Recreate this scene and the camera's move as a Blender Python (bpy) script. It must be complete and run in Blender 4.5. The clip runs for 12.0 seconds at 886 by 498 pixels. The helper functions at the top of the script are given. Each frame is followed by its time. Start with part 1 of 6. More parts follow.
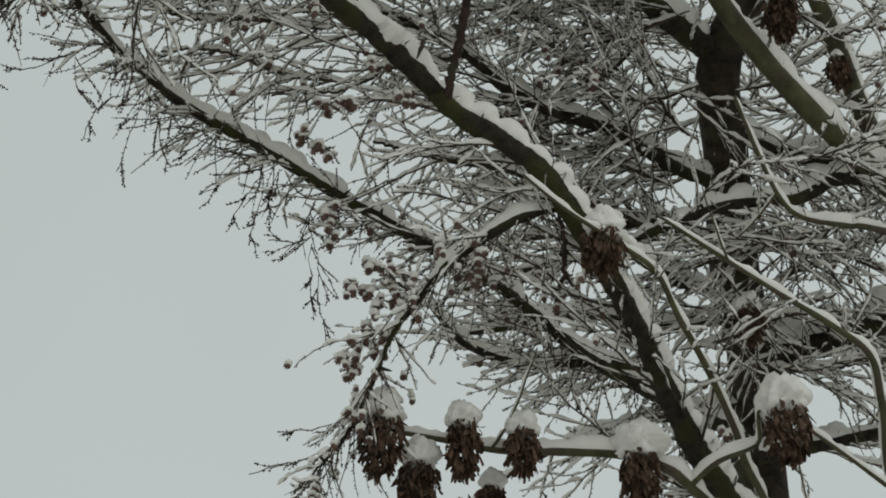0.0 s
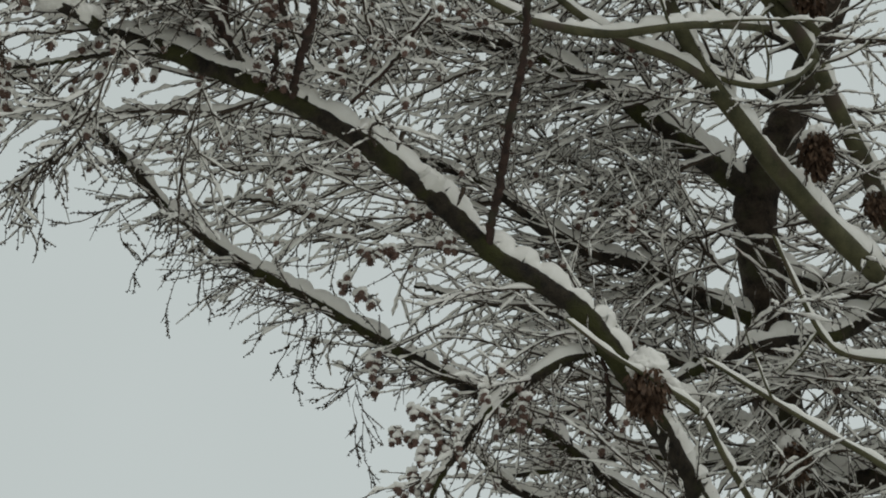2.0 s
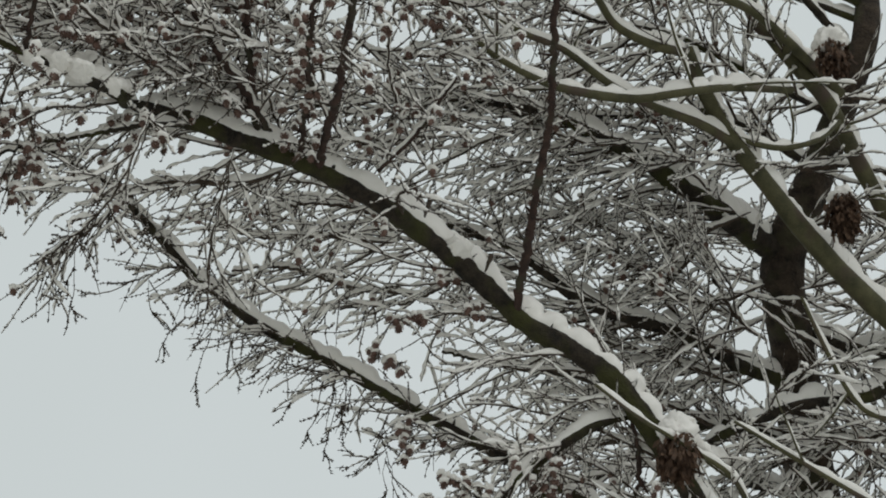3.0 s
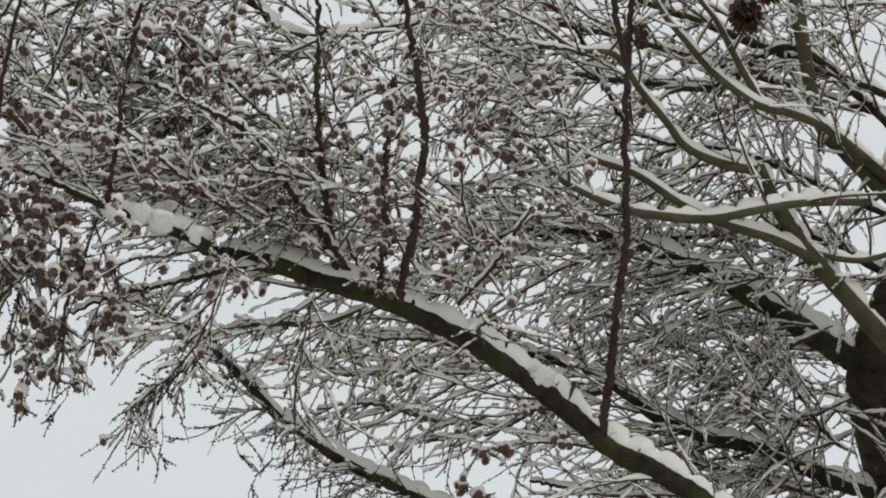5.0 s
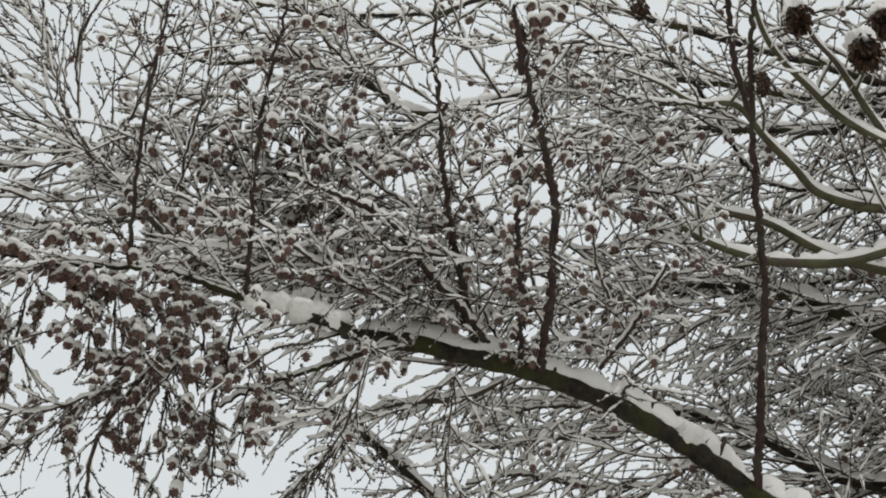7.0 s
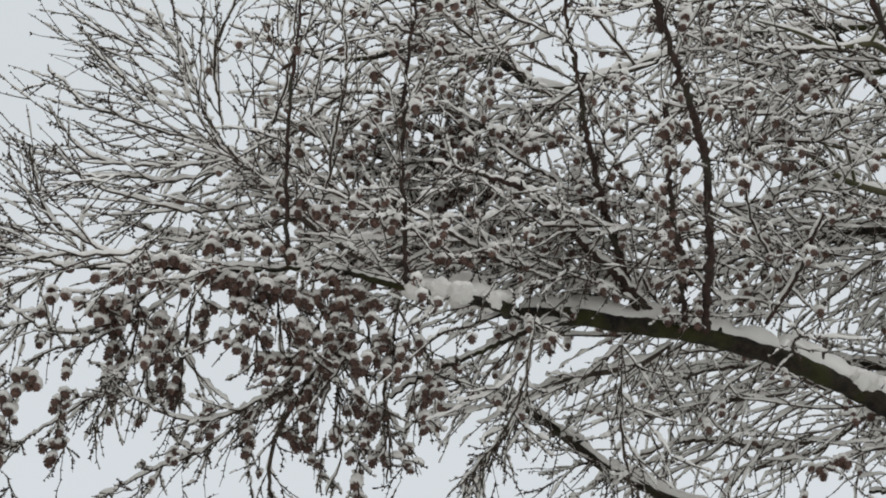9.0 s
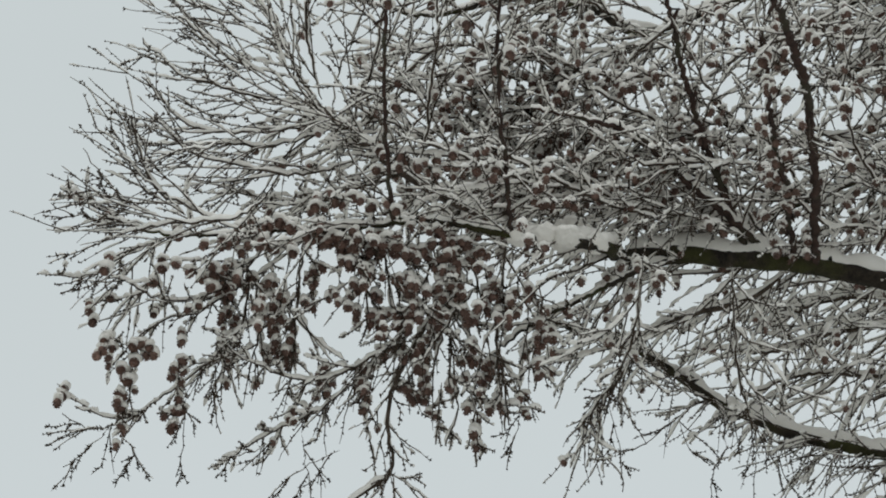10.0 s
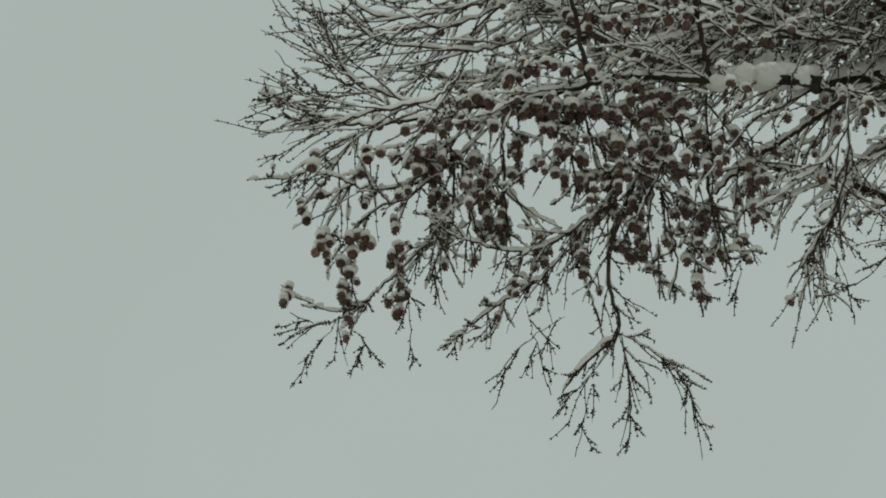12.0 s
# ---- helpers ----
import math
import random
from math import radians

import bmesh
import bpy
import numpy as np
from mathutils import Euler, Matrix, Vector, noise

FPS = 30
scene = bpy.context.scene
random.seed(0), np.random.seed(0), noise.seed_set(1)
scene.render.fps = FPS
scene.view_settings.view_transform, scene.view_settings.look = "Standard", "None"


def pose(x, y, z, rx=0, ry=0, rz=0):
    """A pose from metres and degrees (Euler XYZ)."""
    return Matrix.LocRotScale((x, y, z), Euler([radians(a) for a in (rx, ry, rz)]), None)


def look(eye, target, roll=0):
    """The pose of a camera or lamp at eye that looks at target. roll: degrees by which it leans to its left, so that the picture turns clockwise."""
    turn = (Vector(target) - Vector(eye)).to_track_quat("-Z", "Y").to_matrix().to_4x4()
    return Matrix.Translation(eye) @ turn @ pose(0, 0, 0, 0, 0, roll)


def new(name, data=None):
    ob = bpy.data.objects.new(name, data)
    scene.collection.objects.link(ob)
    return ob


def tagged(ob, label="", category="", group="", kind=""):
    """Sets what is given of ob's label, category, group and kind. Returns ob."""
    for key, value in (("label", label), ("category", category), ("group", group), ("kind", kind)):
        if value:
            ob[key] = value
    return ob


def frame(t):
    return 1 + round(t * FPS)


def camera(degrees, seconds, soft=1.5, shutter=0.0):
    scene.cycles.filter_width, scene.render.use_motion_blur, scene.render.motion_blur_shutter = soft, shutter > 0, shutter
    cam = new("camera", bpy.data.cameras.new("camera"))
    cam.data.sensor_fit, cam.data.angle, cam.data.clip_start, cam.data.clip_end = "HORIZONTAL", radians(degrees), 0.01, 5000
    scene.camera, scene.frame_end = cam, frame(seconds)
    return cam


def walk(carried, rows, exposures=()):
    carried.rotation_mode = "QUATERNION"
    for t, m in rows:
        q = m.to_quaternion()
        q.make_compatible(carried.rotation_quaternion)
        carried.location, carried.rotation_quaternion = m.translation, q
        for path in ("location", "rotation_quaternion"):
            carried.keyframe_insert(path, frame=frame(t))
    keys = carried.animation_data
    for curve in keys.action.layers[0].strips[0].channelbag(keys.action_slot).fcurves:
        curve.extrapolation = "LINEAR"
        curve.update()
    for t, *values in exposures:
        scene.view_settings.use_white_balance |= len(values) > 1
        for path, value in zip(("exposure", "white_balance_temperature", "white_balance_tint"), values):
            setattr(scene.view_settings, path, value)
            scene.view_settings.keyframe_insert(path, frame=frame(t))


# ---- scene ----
cam = camera(28.0, 12.0, soft=1.9)
# seconds, eye in metres, turn in degrees: a person stands and turns, looking up into the crown
ROWS = [
    (0.0, 0.0000, 0.0000, 1.6000, 130.000, -0.000, 0.000),
    (0.5, -0.0121, -0.0052, 1.6035, 131.012, 0.097, 0.332),
    (1.0, -0.0203, -0.0158, 1.6059, 132.018, 0.172, 0.658),
    (1.5, -0.0270, -0.0291, 1.6140, 133.022, 0.195, 0.973),
    (2.0, -0.0249, -0.0397, 1.6135, 134.169, 0.154, 1.496),
    (2.5, -0.0257, -0.0500, 1.6166, 135.051, 0.122, 1.950),
    (3.0, -0.0360, -0.0619, 1.6233, 135.993, 0.124, 2.497),
    (5.0, -0.0406, -0.0884, 1.6198, 140.001, 0.157, 6.228),
    (5.5, -0.0390, -0.0797, 1.6129, 141.060, 0.056, 7.649),
    (6.0, -0.0411, -0.0891, 1.6292, 141.494, 0.078, 9.129),
    (6.5, -0.0601, -0.0987, 1.6325, 141.950, 0.144, 10.633),
    (7.0, -0.0688, -0.0933, 1.6228, 142.247, 0.006, 12.284),
    (9.0, -0.1205, -0.0740, 1.6081, 142.098, 0.219, 19.525),
    (9.5, -0.1333, -0.0695, 1.5967, 141.661, 0.211, 21.827),
    (10.0, -0.1459, -0.0544, 1.5820, 141.068, 0.080, 24.357),
    (10.5, -0.1720, -0.0582, 1.5781, 140.158, 0.136, 27.090),
    (11.0, -0.1864, -0.0782, 1.5925, 138.841, 0.301, 29.628),
    (11.5, -0.1850, -0.0494, 1.5777, 138.168, 0.108, 31.608),
    (12.0, -0.2102, -0.0537, 1.5600, 137.483, 0.410, 33.592),
]
EXPOSURES = [(0.0, -0.23, 6500, 9), (1.5, -0.2, 6500, 9), (3.0, 0.02, 6450, 12), (5.0, 0.2, 6500, 16), (6.5, 0.26, 6500, 16), (9.0, 0.22, 6350, 17), (9.5, 0.17, 6350, 15), (10.5, -0.08, 6400, 10), (11.0, -0.22, 6450, 7), (11.5, -0.32, 6450, 5), (12.0, -0.44, 6500, 3)]
walk(cam, [(t, pose(x, y, z, rx, ry, rz)) for t, x, y, z, rx, ry, rz in ROWS], EXPOSURES)

# ---- world and light: a closed overcast sky ----
SUN_EL, SUN_AZ = radians(38), radians(150)
world = bpy.data.worlds.new("overcast_sky")
scene.world = world
world.use_nodes = True
wn, wl = world.node_tree.nodes, world.node_tree.links
wn.clear()
w_out = wn.new("ShaderNodeOutputWorld")
w_bg = wn.new("ShaderNodeBackground")
w_sky = wn.new("ShaderNodeTexSky")
w_sky.sky_type, w_sky.sun_disc = "NISHITA", False
w_sky.sun_elevation, w_sky.sun_rotation = SUN_EL, SUN_AZ
w_dim = wn.new("ShaderNodeMix")
w_dim.data_type, w_dim.blend_type = "RGBA", "MULTIPLY"
w_dim.inputs[0].default_value = 1.0
w_dim.inputs[7].default_value = (0.08, 0.08, 0.08, 1)
w_noise = wn.new("ShaderNodeTexNoise")
w_noise.inputs["Scale"].default_value, w_noise.inputs["Detail"].default_value = 1.6, 4.0
w_ramp = wn.new("ShaderNodeValToRGB")
w_ramp.color_ramp.elements[0].position, w_ramp.color_ramp.elements[1].position = 0.3, 0.7
w_ramp.color_ramp.elements[0].color = (0.56, 0.615, 0.60, 1)
w_ramp.color_ramp.elements[1].color = (0.61, 0.665, 0.655, 1)
w_mix = wn.new("ShaderNodeMix")
w_mix.data_type = "RGBA"
w_mix.inputs[0].default_value = 0.96
wl.new(w_sky.outputs[0], w_dim.inputs[6])
wl.new(w_noise.outputs["Fac"], w_ramp.inputs[0])
wl.new(w_dim.outputs[2], w_mix.inputs[6])
wl.new(w_ramp.outputs[0], w_mix.inputs[7])
w_co, w_sep, w_map = wn.new("ShaderNodeTexCoord"), wn.new("ShaderNodeSeparateXYZ"), wn.new("ShaderNodeMapRange")
w_map.interpolation_type = "SMOOTHSTEP"
w_map.inputs["From Min"].default_value, w_map.inputs["From Max"].default_value = -0.05, 0.6
w_map.inputs["To Min"].default_value, w_map.inputs["To Max"].default_value = 0.86, 1.0
w_lum = wn.new("ShaderNodeVectorMath")
w_lum.operation = "SCALE"
wl.new(w_co.outputs["Generated"], w_sep.inputs[0])
wl.new(w_sep.outputs["Z"], w_map.inputs["Value"])
wl.new(w_mix.outputs[2], w_lum.inputs[0])
wl.new(w_map.outputs[0], w_lum.inputs["Scale"])
wl.new(w_lum.outputs[0], w_bg.inputs[0])
wl.new(w_bg.outputs[0], w_out.inputs[0])
w_bg.inputs[1].default_value = 1.0

sun = new("sun", bpy.data.lights.new("sun", "SUN"))
sun.data.energy, sun.data.angle, sun.data.color = 0.45, radians(40), (1.0, 0.98, 0.95)
sun.matrix_world = look((0, 0, 30), Vector((0, 0, 30)) - Vector((math.sin(SUN_AZ) * math.cos(SUN_EL), math.cos(SUN_AZ) * math.cos(SUN_EL), math.sin(SUN_EL))))


# ---- materials ----
def material(name, dark, light, rough=0.85, scale=30.0, fine=220.0, bump=0.3, dist=0.004, spot=None, spot_scale=9.0, spot_amount=0.5,
             island=0.0, piece=0.0, spec=0.3):
    """Two-scale noise colour with optional patches of a second colour, and a bump of the same grain."""
    m = bpy.data.materials.new(name)
    m.use_nodes = True
    n, l = m.node_tree.nodes, m.node_tree.links
    b = n["Principled BSDF"]
    b.inputs["Roughness"].default_value = rough
    b.inputs["Specular IOR Level"].default_value = spec
    co = n.new("ShaderNodeTexCoord")
    big, small = n.new("ShaderNodeTexNoise"), n.new("ShaderNodeTexNoise")
    big.inputs["Scale"].default_value, big.inputs["Detail"].default_value = scale, 5.0
    small.inputs["Scale"].default_value, small.inputs["Detail"].default_value = fine, 3.0
    l.new(co.outputs["Object"], big.inputs["Vector"])
    l.new(co.outputs["Object"], small.inputs["Vector"])
    add = n.new("ShaderNodeMath")
    add.operation = "MULTIPLY_ADD"
    add.inputs[1].default_value = 0.45
    l.new(small.outputs["Fac"], add.inputs[0])
    l.new(big.outputs["Fac"], add.inputs[2])
    ramp = n.new("ShaderNodeValToRGB")
    ramp.color_ramp.elements[0].position, ramp.color_ramp.elements[1].position = 0.5, 0.95
    ramp.color_ramp.elements[0].color, ramp.color_ramp.elements[1].color = (*dark, 1), (*light, 1)
    l.new(add.outputs[0], ramp.inputs[0])
    colour = ramp.outputs[0]
    if spot:
        pn, pr = n.new("ShaderNodeTexNoise"), n.new("ShaderNodeValToRGB")
        pn.inputs["Scale"].default_value, pn.inputs["Detail"].default_value = spot_scale, 6.0
        l.new(co.outputs["Object"], pn.inputs["Vector"])
        pr.color_ramp.elements[0].position, pr.color_ramp.elements[1].position = 0.62 - 0.22 * spot_amount, 0.72 - 0.18 * spot_amount
        l.new(pn.outputs["Fac"], pr.inputs[0])
        mx = n.new("ShaderNodeMix")
        mx.data_type = "RGBA"
        l.new(pr.outputs[0], mx.inputs[0])
        l.new(colour, mx.inputs[6])
        mx.inputs[7].default_value = (*spot, 1)
        colour = mx.outputs[2]
    for amount, kind, socket in ((island, "ShaderNodeNewGeometry", "Random Per Island"), (piece, "ShaderNodeObjectInfo", "Random")):
        if amount:
            src, mr, hs = n.new(kind), n.new("ShaderNodeMapRange"), n.new("ShaderNodeHueSaturation")
            mr.inputs["To Min"].default_value, mr.inputs["To Max"].default_value = 1 - amount, 1 + amount
            l.new(src.outputs[socket], mr.inputs["Value"])
            l.new(mr.outputs[0], hs.inputs["Value"])
            l.new(colour, hs.inputs["Color"])
            colour = hs.outputs[0]
    l.new(colour, b.inputs["Base Color"])
    bp = n.new("ShaderNodeBump")
    bp.inputs["Strength"].default_value, bp.inputs["Distance"].default_value = bump, dist
    l.new(add.outputs[0], bp.inputs["Height"])
    l.new(bp.outputs[0], b.inputs["Normal"])
    return m


BARK = material("larch_bark", (0.012, 0.010, 0.008), (0.055, 0.043, 0.030), 0.92, 45, 260, 1.0, 0.014, (0.050, 0.050, 0.016), 9, 0.6)
TRUNK_BARK = material("larch_trunk_bark", (0.014, 0.011, 0.008), (0.075, 0.055, 0.040), 0.95, 28, 160, 1.0, 0.014, (0.055, 0.052, 0.028), 8, 0.4)
TWIG = material("larch_twig_bark", (0.025, 0.019, 0.014), (0.100, 0.074, 0.056), 0.88, 60, 420, 0.7, 0.002, island=0.25)
SHOOT = material("larch_shoot_bark", (0.020, 0.013, 0.011), (0.072, 0.042, 0.033), 0.85, 50, 300, 0.7, 0.003, (0.05, 0.045, 0.03), 14, 0.4)
ELDER = material("box_elder_bark", (0.040, 0.039, 0.018), (0.108, 0.100, 0.050), 0.7, 24, 240, 0.35, 0.003, (0.075, 0.055, 0.04), 10, 0.4)
CONE = material("larch_cone_scales", (0.125, 0.078, 0.062), (0.30, 0.19, 0.155), 0.8, 90, 500, 0.6, 0.002, island=0.18, piece=0.25)
SAMARA = material("dry_samaras", (0.035, 0.022, 0.015), (0.16, 0.095, 0.060), 0.8, 60, 400, 0.5, 0.002, island=0.35)
SNOW = material("fresh_snow", (0.86, 0.835, 0.785), (0.925, 0.90, 0.86), 0.95, 35, 300, 0.5, 0.004, spec=0.15)
# never in view: tone and dull spots are set for the light bounced upward
GROUND = material("unseen_bounce_ground", (0.60, 0.585, 0.545), (0.82, 0.80, 0.775), 0.95, 1.5, 20, 0.5, 0.05, (0.16, 0.15, 0.09), 3.0, 0.2, spec=0.15)


# ---- mesh tools ----
rng = np.random.default_rng(7)


def mesh_of(name, blocks, mat, smooth=True):
    """One mesh from blocks of (vertices N x 3, faces M x k)."""
    blocks = [(v.reshape(-1, 3), f) for v, f in blocks if len(f)]
    me = bpy.data.meshes.new(name)
    if blocks:
        offs = np.cumsum([0] + [len(v) for v, _ in blocks])
        verts = np.concatenate([v for v, _ in blocks])
        loops = np.concatenate([(f + o).ravel() for (_, f), o in zip(blocks, offs)])
        sizes = np.concatenate([np.full(len(f), f.shape[1]) for _, f in blocks])
        starts = np.concatenate([[0], np.cumsum(sizes)[:-1]])
        me.vertices.add(len(verts))
        me.vertices.foreach_set("co", verts.astype(np.float32).ravel())
        me.loops.add(len(loops))
        me.loops.foreach_set("vertex_index", loops.astype(np.int32))
        me.polygons.add(len(sizes))
        me.polygons.foreach_set("loop_start", starts.astype(np.int32))
        me.polygons.foreach_set("use_smooth", np.full(len(sizes), smooth))
        me.update(calc_edges=True)
        me.validate()
    me.materials.append(mat)
    return me


def part(name, me, parent, label="", kind=""):
    ob = new(name, me)
    ob.parent = parent
    if parent.type == "EMPTY":
        ob.matrix_parent_inverse = Matrix.Translation(parent.location).inverted()
    return tagged(ob, label=label, kind=kind)


def frames(P):
    """Tangent, level side and upper normal along each of N polylines of n points."""
    t = np.gradient(P, axis=1)
    t /= np.linalg.norm(t, axis=2, keepdims=True) + 1e-9
    s = np.cross(t, (0.0, 0.0, 1.0))
    ln = np.linalg.norm(s, axis=2, keepdims=True)
    s = np.where(ln < 0.08, np.cross(t, (0.3, 1.0, 0.0)), s)
    s /= np.linalg.norm(s, axis=2, keepdims=True) + 1e-9
    return t, s, np.cross(s, t)


def skin(P, a, b, sides):
    """Closed tubes round polylines P (N, n, 3), with half width a and half height b (N, n)."""
    N, n = P.shape[:2]
    _, s, u = frames(P)
    ang = np.arange(sides) / sides * 2 * np.pi
    ring = P[:, :, None] + s[:, :, None] * (a[:, :, None] * np.cos(ang))[..., None] + u[:, :, None] * (b[:, :, None] * np.sin(ang))[..., None]
    i = np.arange(n - 1)[:, None] * sides
    j, k = np.arange(sides), (np.arange(sides) + 1) % sides
    q = np.stack([i + j, i + k, i + sides + k, i + sides + j], axis=-1).reshape(-1, 4)
    f = (q[None] + (np.arange(N) * n * sides)[:, None, None]).reshape(-1, 4)
    return ring.reshape(-1, 3), f


def snow_on(P, r, sides, amount=1.0, gap=0.12, thick=0.0056, smoothed=1):
    """A lumpy ridge of snow lying on polylines, thin where they stand steep."""
    n = P.shape[1]
    m = int((n - 1) * 2.4) + 1
    x = np.linspace(0, n - 1.0001, m)
    i, w = x.astype(int), x - x.astype(int)
    P = P[:, i] * (1 - w)[None, :, None] + P[:, i + 1] * w[None, :, None]
    r = r[:, i] * (1 - w) + r[:, i + 1] * w
    t, s, u = frames(P)
    level = np.sqrt(np.clip(1 - t[..., 2] ** 2, 0, 1))
    lump = rng.uniform(0.45, 1.5, r.shape)
    hole = (rng.random(r.shape) < gap).astype(float)
    for _ in range(smoothed):
        for arr in (lump, hole):
            arr[:, 1:-1] = (arr[:, :-2] + 2 * arr[:, 1:-1] + arr[:, 2:]) / 4
    k = np.clip((level - 0.30) / 0.4, 0, 1) * lump * (1 - 0.85 * np.clip(hole * 1.6, 0, 1)) * amount
    k[:, 0] *= 0.3
    k[:, -1] *= 0.45
    a = (r * 0.75 + thick * 0.66) * np.clip(k, 0, 1.3)
    b = (thick * 0.95 + r * 0.7) * k
    C = P + u * (r * 0.6 + b * 0.65)[..., None] + s * (rng.normal(0, 0.28, r.shape) * a)[..., None]
    return skin(C, a, b, sides)


def spline(pts, step):
    """Even samples along a smooth curve through (x, y, z, r)."""
    p = np.array(pts, float)
    p = np.vstack([2 * p[0] - p[1], p, 2 * p[-1] - p[-2]])
    out = []
    for i in range(1, len(p) - 2):
        n = max(2, int(np.linalg.norm(p[i + 1, :3] - p[i, :3]) / step))
        u = (np.arange(n) / n)[:, None]
        out.append(0.5 * (2 * p[i] + (p[i + 1] - p[i - 1]) * u + (2 * p[i - 1] - 5 * p[i] + 4 * p[i + 1] - p[i + 2]) * u ** 2
                          + (3 * p[i] - p[i - 1] - 3 * p[i + 1] + p[i + 2]) * u ** 3))
    out.append(p[-2][None])
    q = np.concatenate(out)
    q[:, 3] = np.maximum(q[:, 3], 0.0008)
    return q


def unit(v):
    return v / (np.linalg.norm(v, axis=-1, keepdims=True) + 1e-9)


def shoots(base, way, length, n, droop, wander, kink=0.0):
    """N thin shoots from base points along way, bending with their weight."""
    N = len(base)
    P = np.zeros((N, n, 3))
    P[:, 0] = base
    d = unit(way)
    bend = rng.normal(0, wander * 0.8, (N, 3))
    for i in range(1, n):
        d = unit(d + bend + rng.normal(0, wander * 0.55, (N, 3)) + np.array((0, 0, -1.0)) * droop[:, None])
        P[:, i] = P[:, i - 1] + unit(d + rng.normal(0, kink, (N, 3))) * (length / (n - 1))[:, None]
    return P


def knobs(P, r, spacing):
    """Short spur shoots: little three-sided pegs along thin twigs."""
    N, n = P.shape[:2]
    seg = np.linalg.norm(P[:, 1] - P[:, 0], axis=1)
    per = np.maximum(1, np.round(seg / spacing)).astype(int)
    reps = np.repeat(np.arange(N), per * (n - 1))
    if not len(reps):
        return np.zeros((0, 3)), np.zeros((0, 3), int)
    x = rng.random(len(reps)) * (n - 1.001)
    i = x.astype(int)
    w = (x - i)[:, None]
    c = P[reps, i] * (1 - w) + P[reps, i + 1] * w
    rr = r[reps, i][:, None]
    t = unit(P[reps, i + 1] - P[reps, i])
    d = unit(np.cross(t, rng.normal(size=(len(reps), 3))))
    e = np.cross(t, d)
    ln = rng.uniform(0.003, 0.0075, (len(reps), 1))
    tip = c + d * (rr + ln) + t * ln * 0.3
    bw = 0.0021
    V = np.stack([c + t * bw + e * bw, c - t * bw + e * bw, c - e * bw * 1.3, tip], axis=1)
    o = np.arange(len(reps))[:, None] * 4
    f = np.concatenate([o + np.array([0, 1, 3]), o + np.array([1, 2, 3]), o + np.array([2, 0, 3])])
    return V.reshape(-1, 3), f


def thing(name, base, label, category):
    ob = new(name)
    ob.location = base
    return tagged(ob, label=label, category=category)


# ---- ground: out of view, carries the trees and bounces light up ----
def build_ground():
    k = np.concatenate([-np.geomspace(900, 1.0, 26), np.linspace(-0.8, 0.8, 5), np.geomspace(1.0, 900, 26)])
    X, Y = np.meshgrid(k, k)
    Z = np.array([[0.10 * noise.noise((x * 0.23, y * 0.23, 0)) + 0.02 * noise.noise((x * 1.7, y * 1.7, 3)) for x in k] for y in k])
    V = np.stack([X, Y, Z - 0.05], axis=-1).reshape(-1, 3)
    m = len(k)
    i = (np.arange(m - 1)[:, None] * m + np.arange(m - 1)).reshape(-1, 1)
    ob = new("ground", mesh_of("ground", [(V, np.concatenate([i, i + 1, i + m + 1, i + m], axis=1))], GROUND))
    tagged(ob, "unseen level snowy ground, with dull patches added to set the bounce light", "ground", kind="structure")


build_ground()

# ---- the larch ----
TRUNK = [(0.873, 4.153, 4.196, 0.0740), (0.841, 3.882, 4.441, 0.0702), (0.788, 3.715, 4.640, 0.0656), (0.765, 3.519, 4.874, 0.0626), (0.741, 3.342, 5.043, 0.0580), (0.833, 3.181, 5.202, 0.0504), (0.915, 3.042, 5.340, 0.0427), (0.993, 2.858, 5.520, 0.0336)]
bx, by = TRUNK[0][0] + 0.05, TRUNK[0][1] + 0.12
tx, ty, tz, tr = TRUNK[-1]
TRUNK = [(bx + 0.02, by + 0.05, -0.15, 0.16), (bx, by, 0.25, 0.115), (bx, by, 1.6, 0.095)] + TRUNK + [
    (tx + 0.10, ty + 0.15, tz + 0.9, tr * 0.75), (tx + 0.12, ty + 0.2, tz + 2.0, tr * 0.4), (tx + 0.12, ty + 0.2, tz + 2.9, 0.006)]
larch = thing("larch_tree", (bx, by, 0), "bare snow-laden larch with brown cones and mossy dark bark", "tree")
cone_seats = []   # place, way, size
loose = 0


tq = spline(TRUNK, 0.03)


def ridge_snow(q, amount, wide=1.0):
    """Thick snow along the top of a limb, in slumped lumps with gaps."""
    P, r = q[None, :, :3], q[None, :, 3]
    t, s, u = frames(P)
    level = np.sqrt(np.clip(1 - t[..., 2] ** 2, 0, 1))
    n = len(q)
    ln = np.array([noise.noise((*(p[:3] * 9), 1.0)[:3]) for p in q])
    l2 = np.array([noise.noise(tuple(p[:3] * 30 + 5)) for p in q])
    k = np.clip((level[0] - 0.36) / 0.40, 0, 1) * np.clip(1.0 + 0.45 * ln + 0.75 * l2, 0.0, 1.5)
    k = np.where(k < 0.35, k * 0.3, k) * amount
    k[0] *= 0.2
    k[-1] *= 0.2
    a = (r[0] * 1.02 * wide + np.clip(0.3 * r[0] + 0.001, 0, 0.004)) * np.clip(k, 0, 1.12)
    b = (np.clip(0.0025 + 0.45 * r[0], 0, 0.0085) + r[0] * 1.05) * k
    shift = 0.25 * r[0] * np.array([noise.noise(tuple(p[:3] * 6 + 11)) for p in q])
    C = P + u * (r[0] * 0.22 + b * 0.80)[None, :, None] + s * shift[None, :, None]
    return skin(C, a[None], b[None], 10)


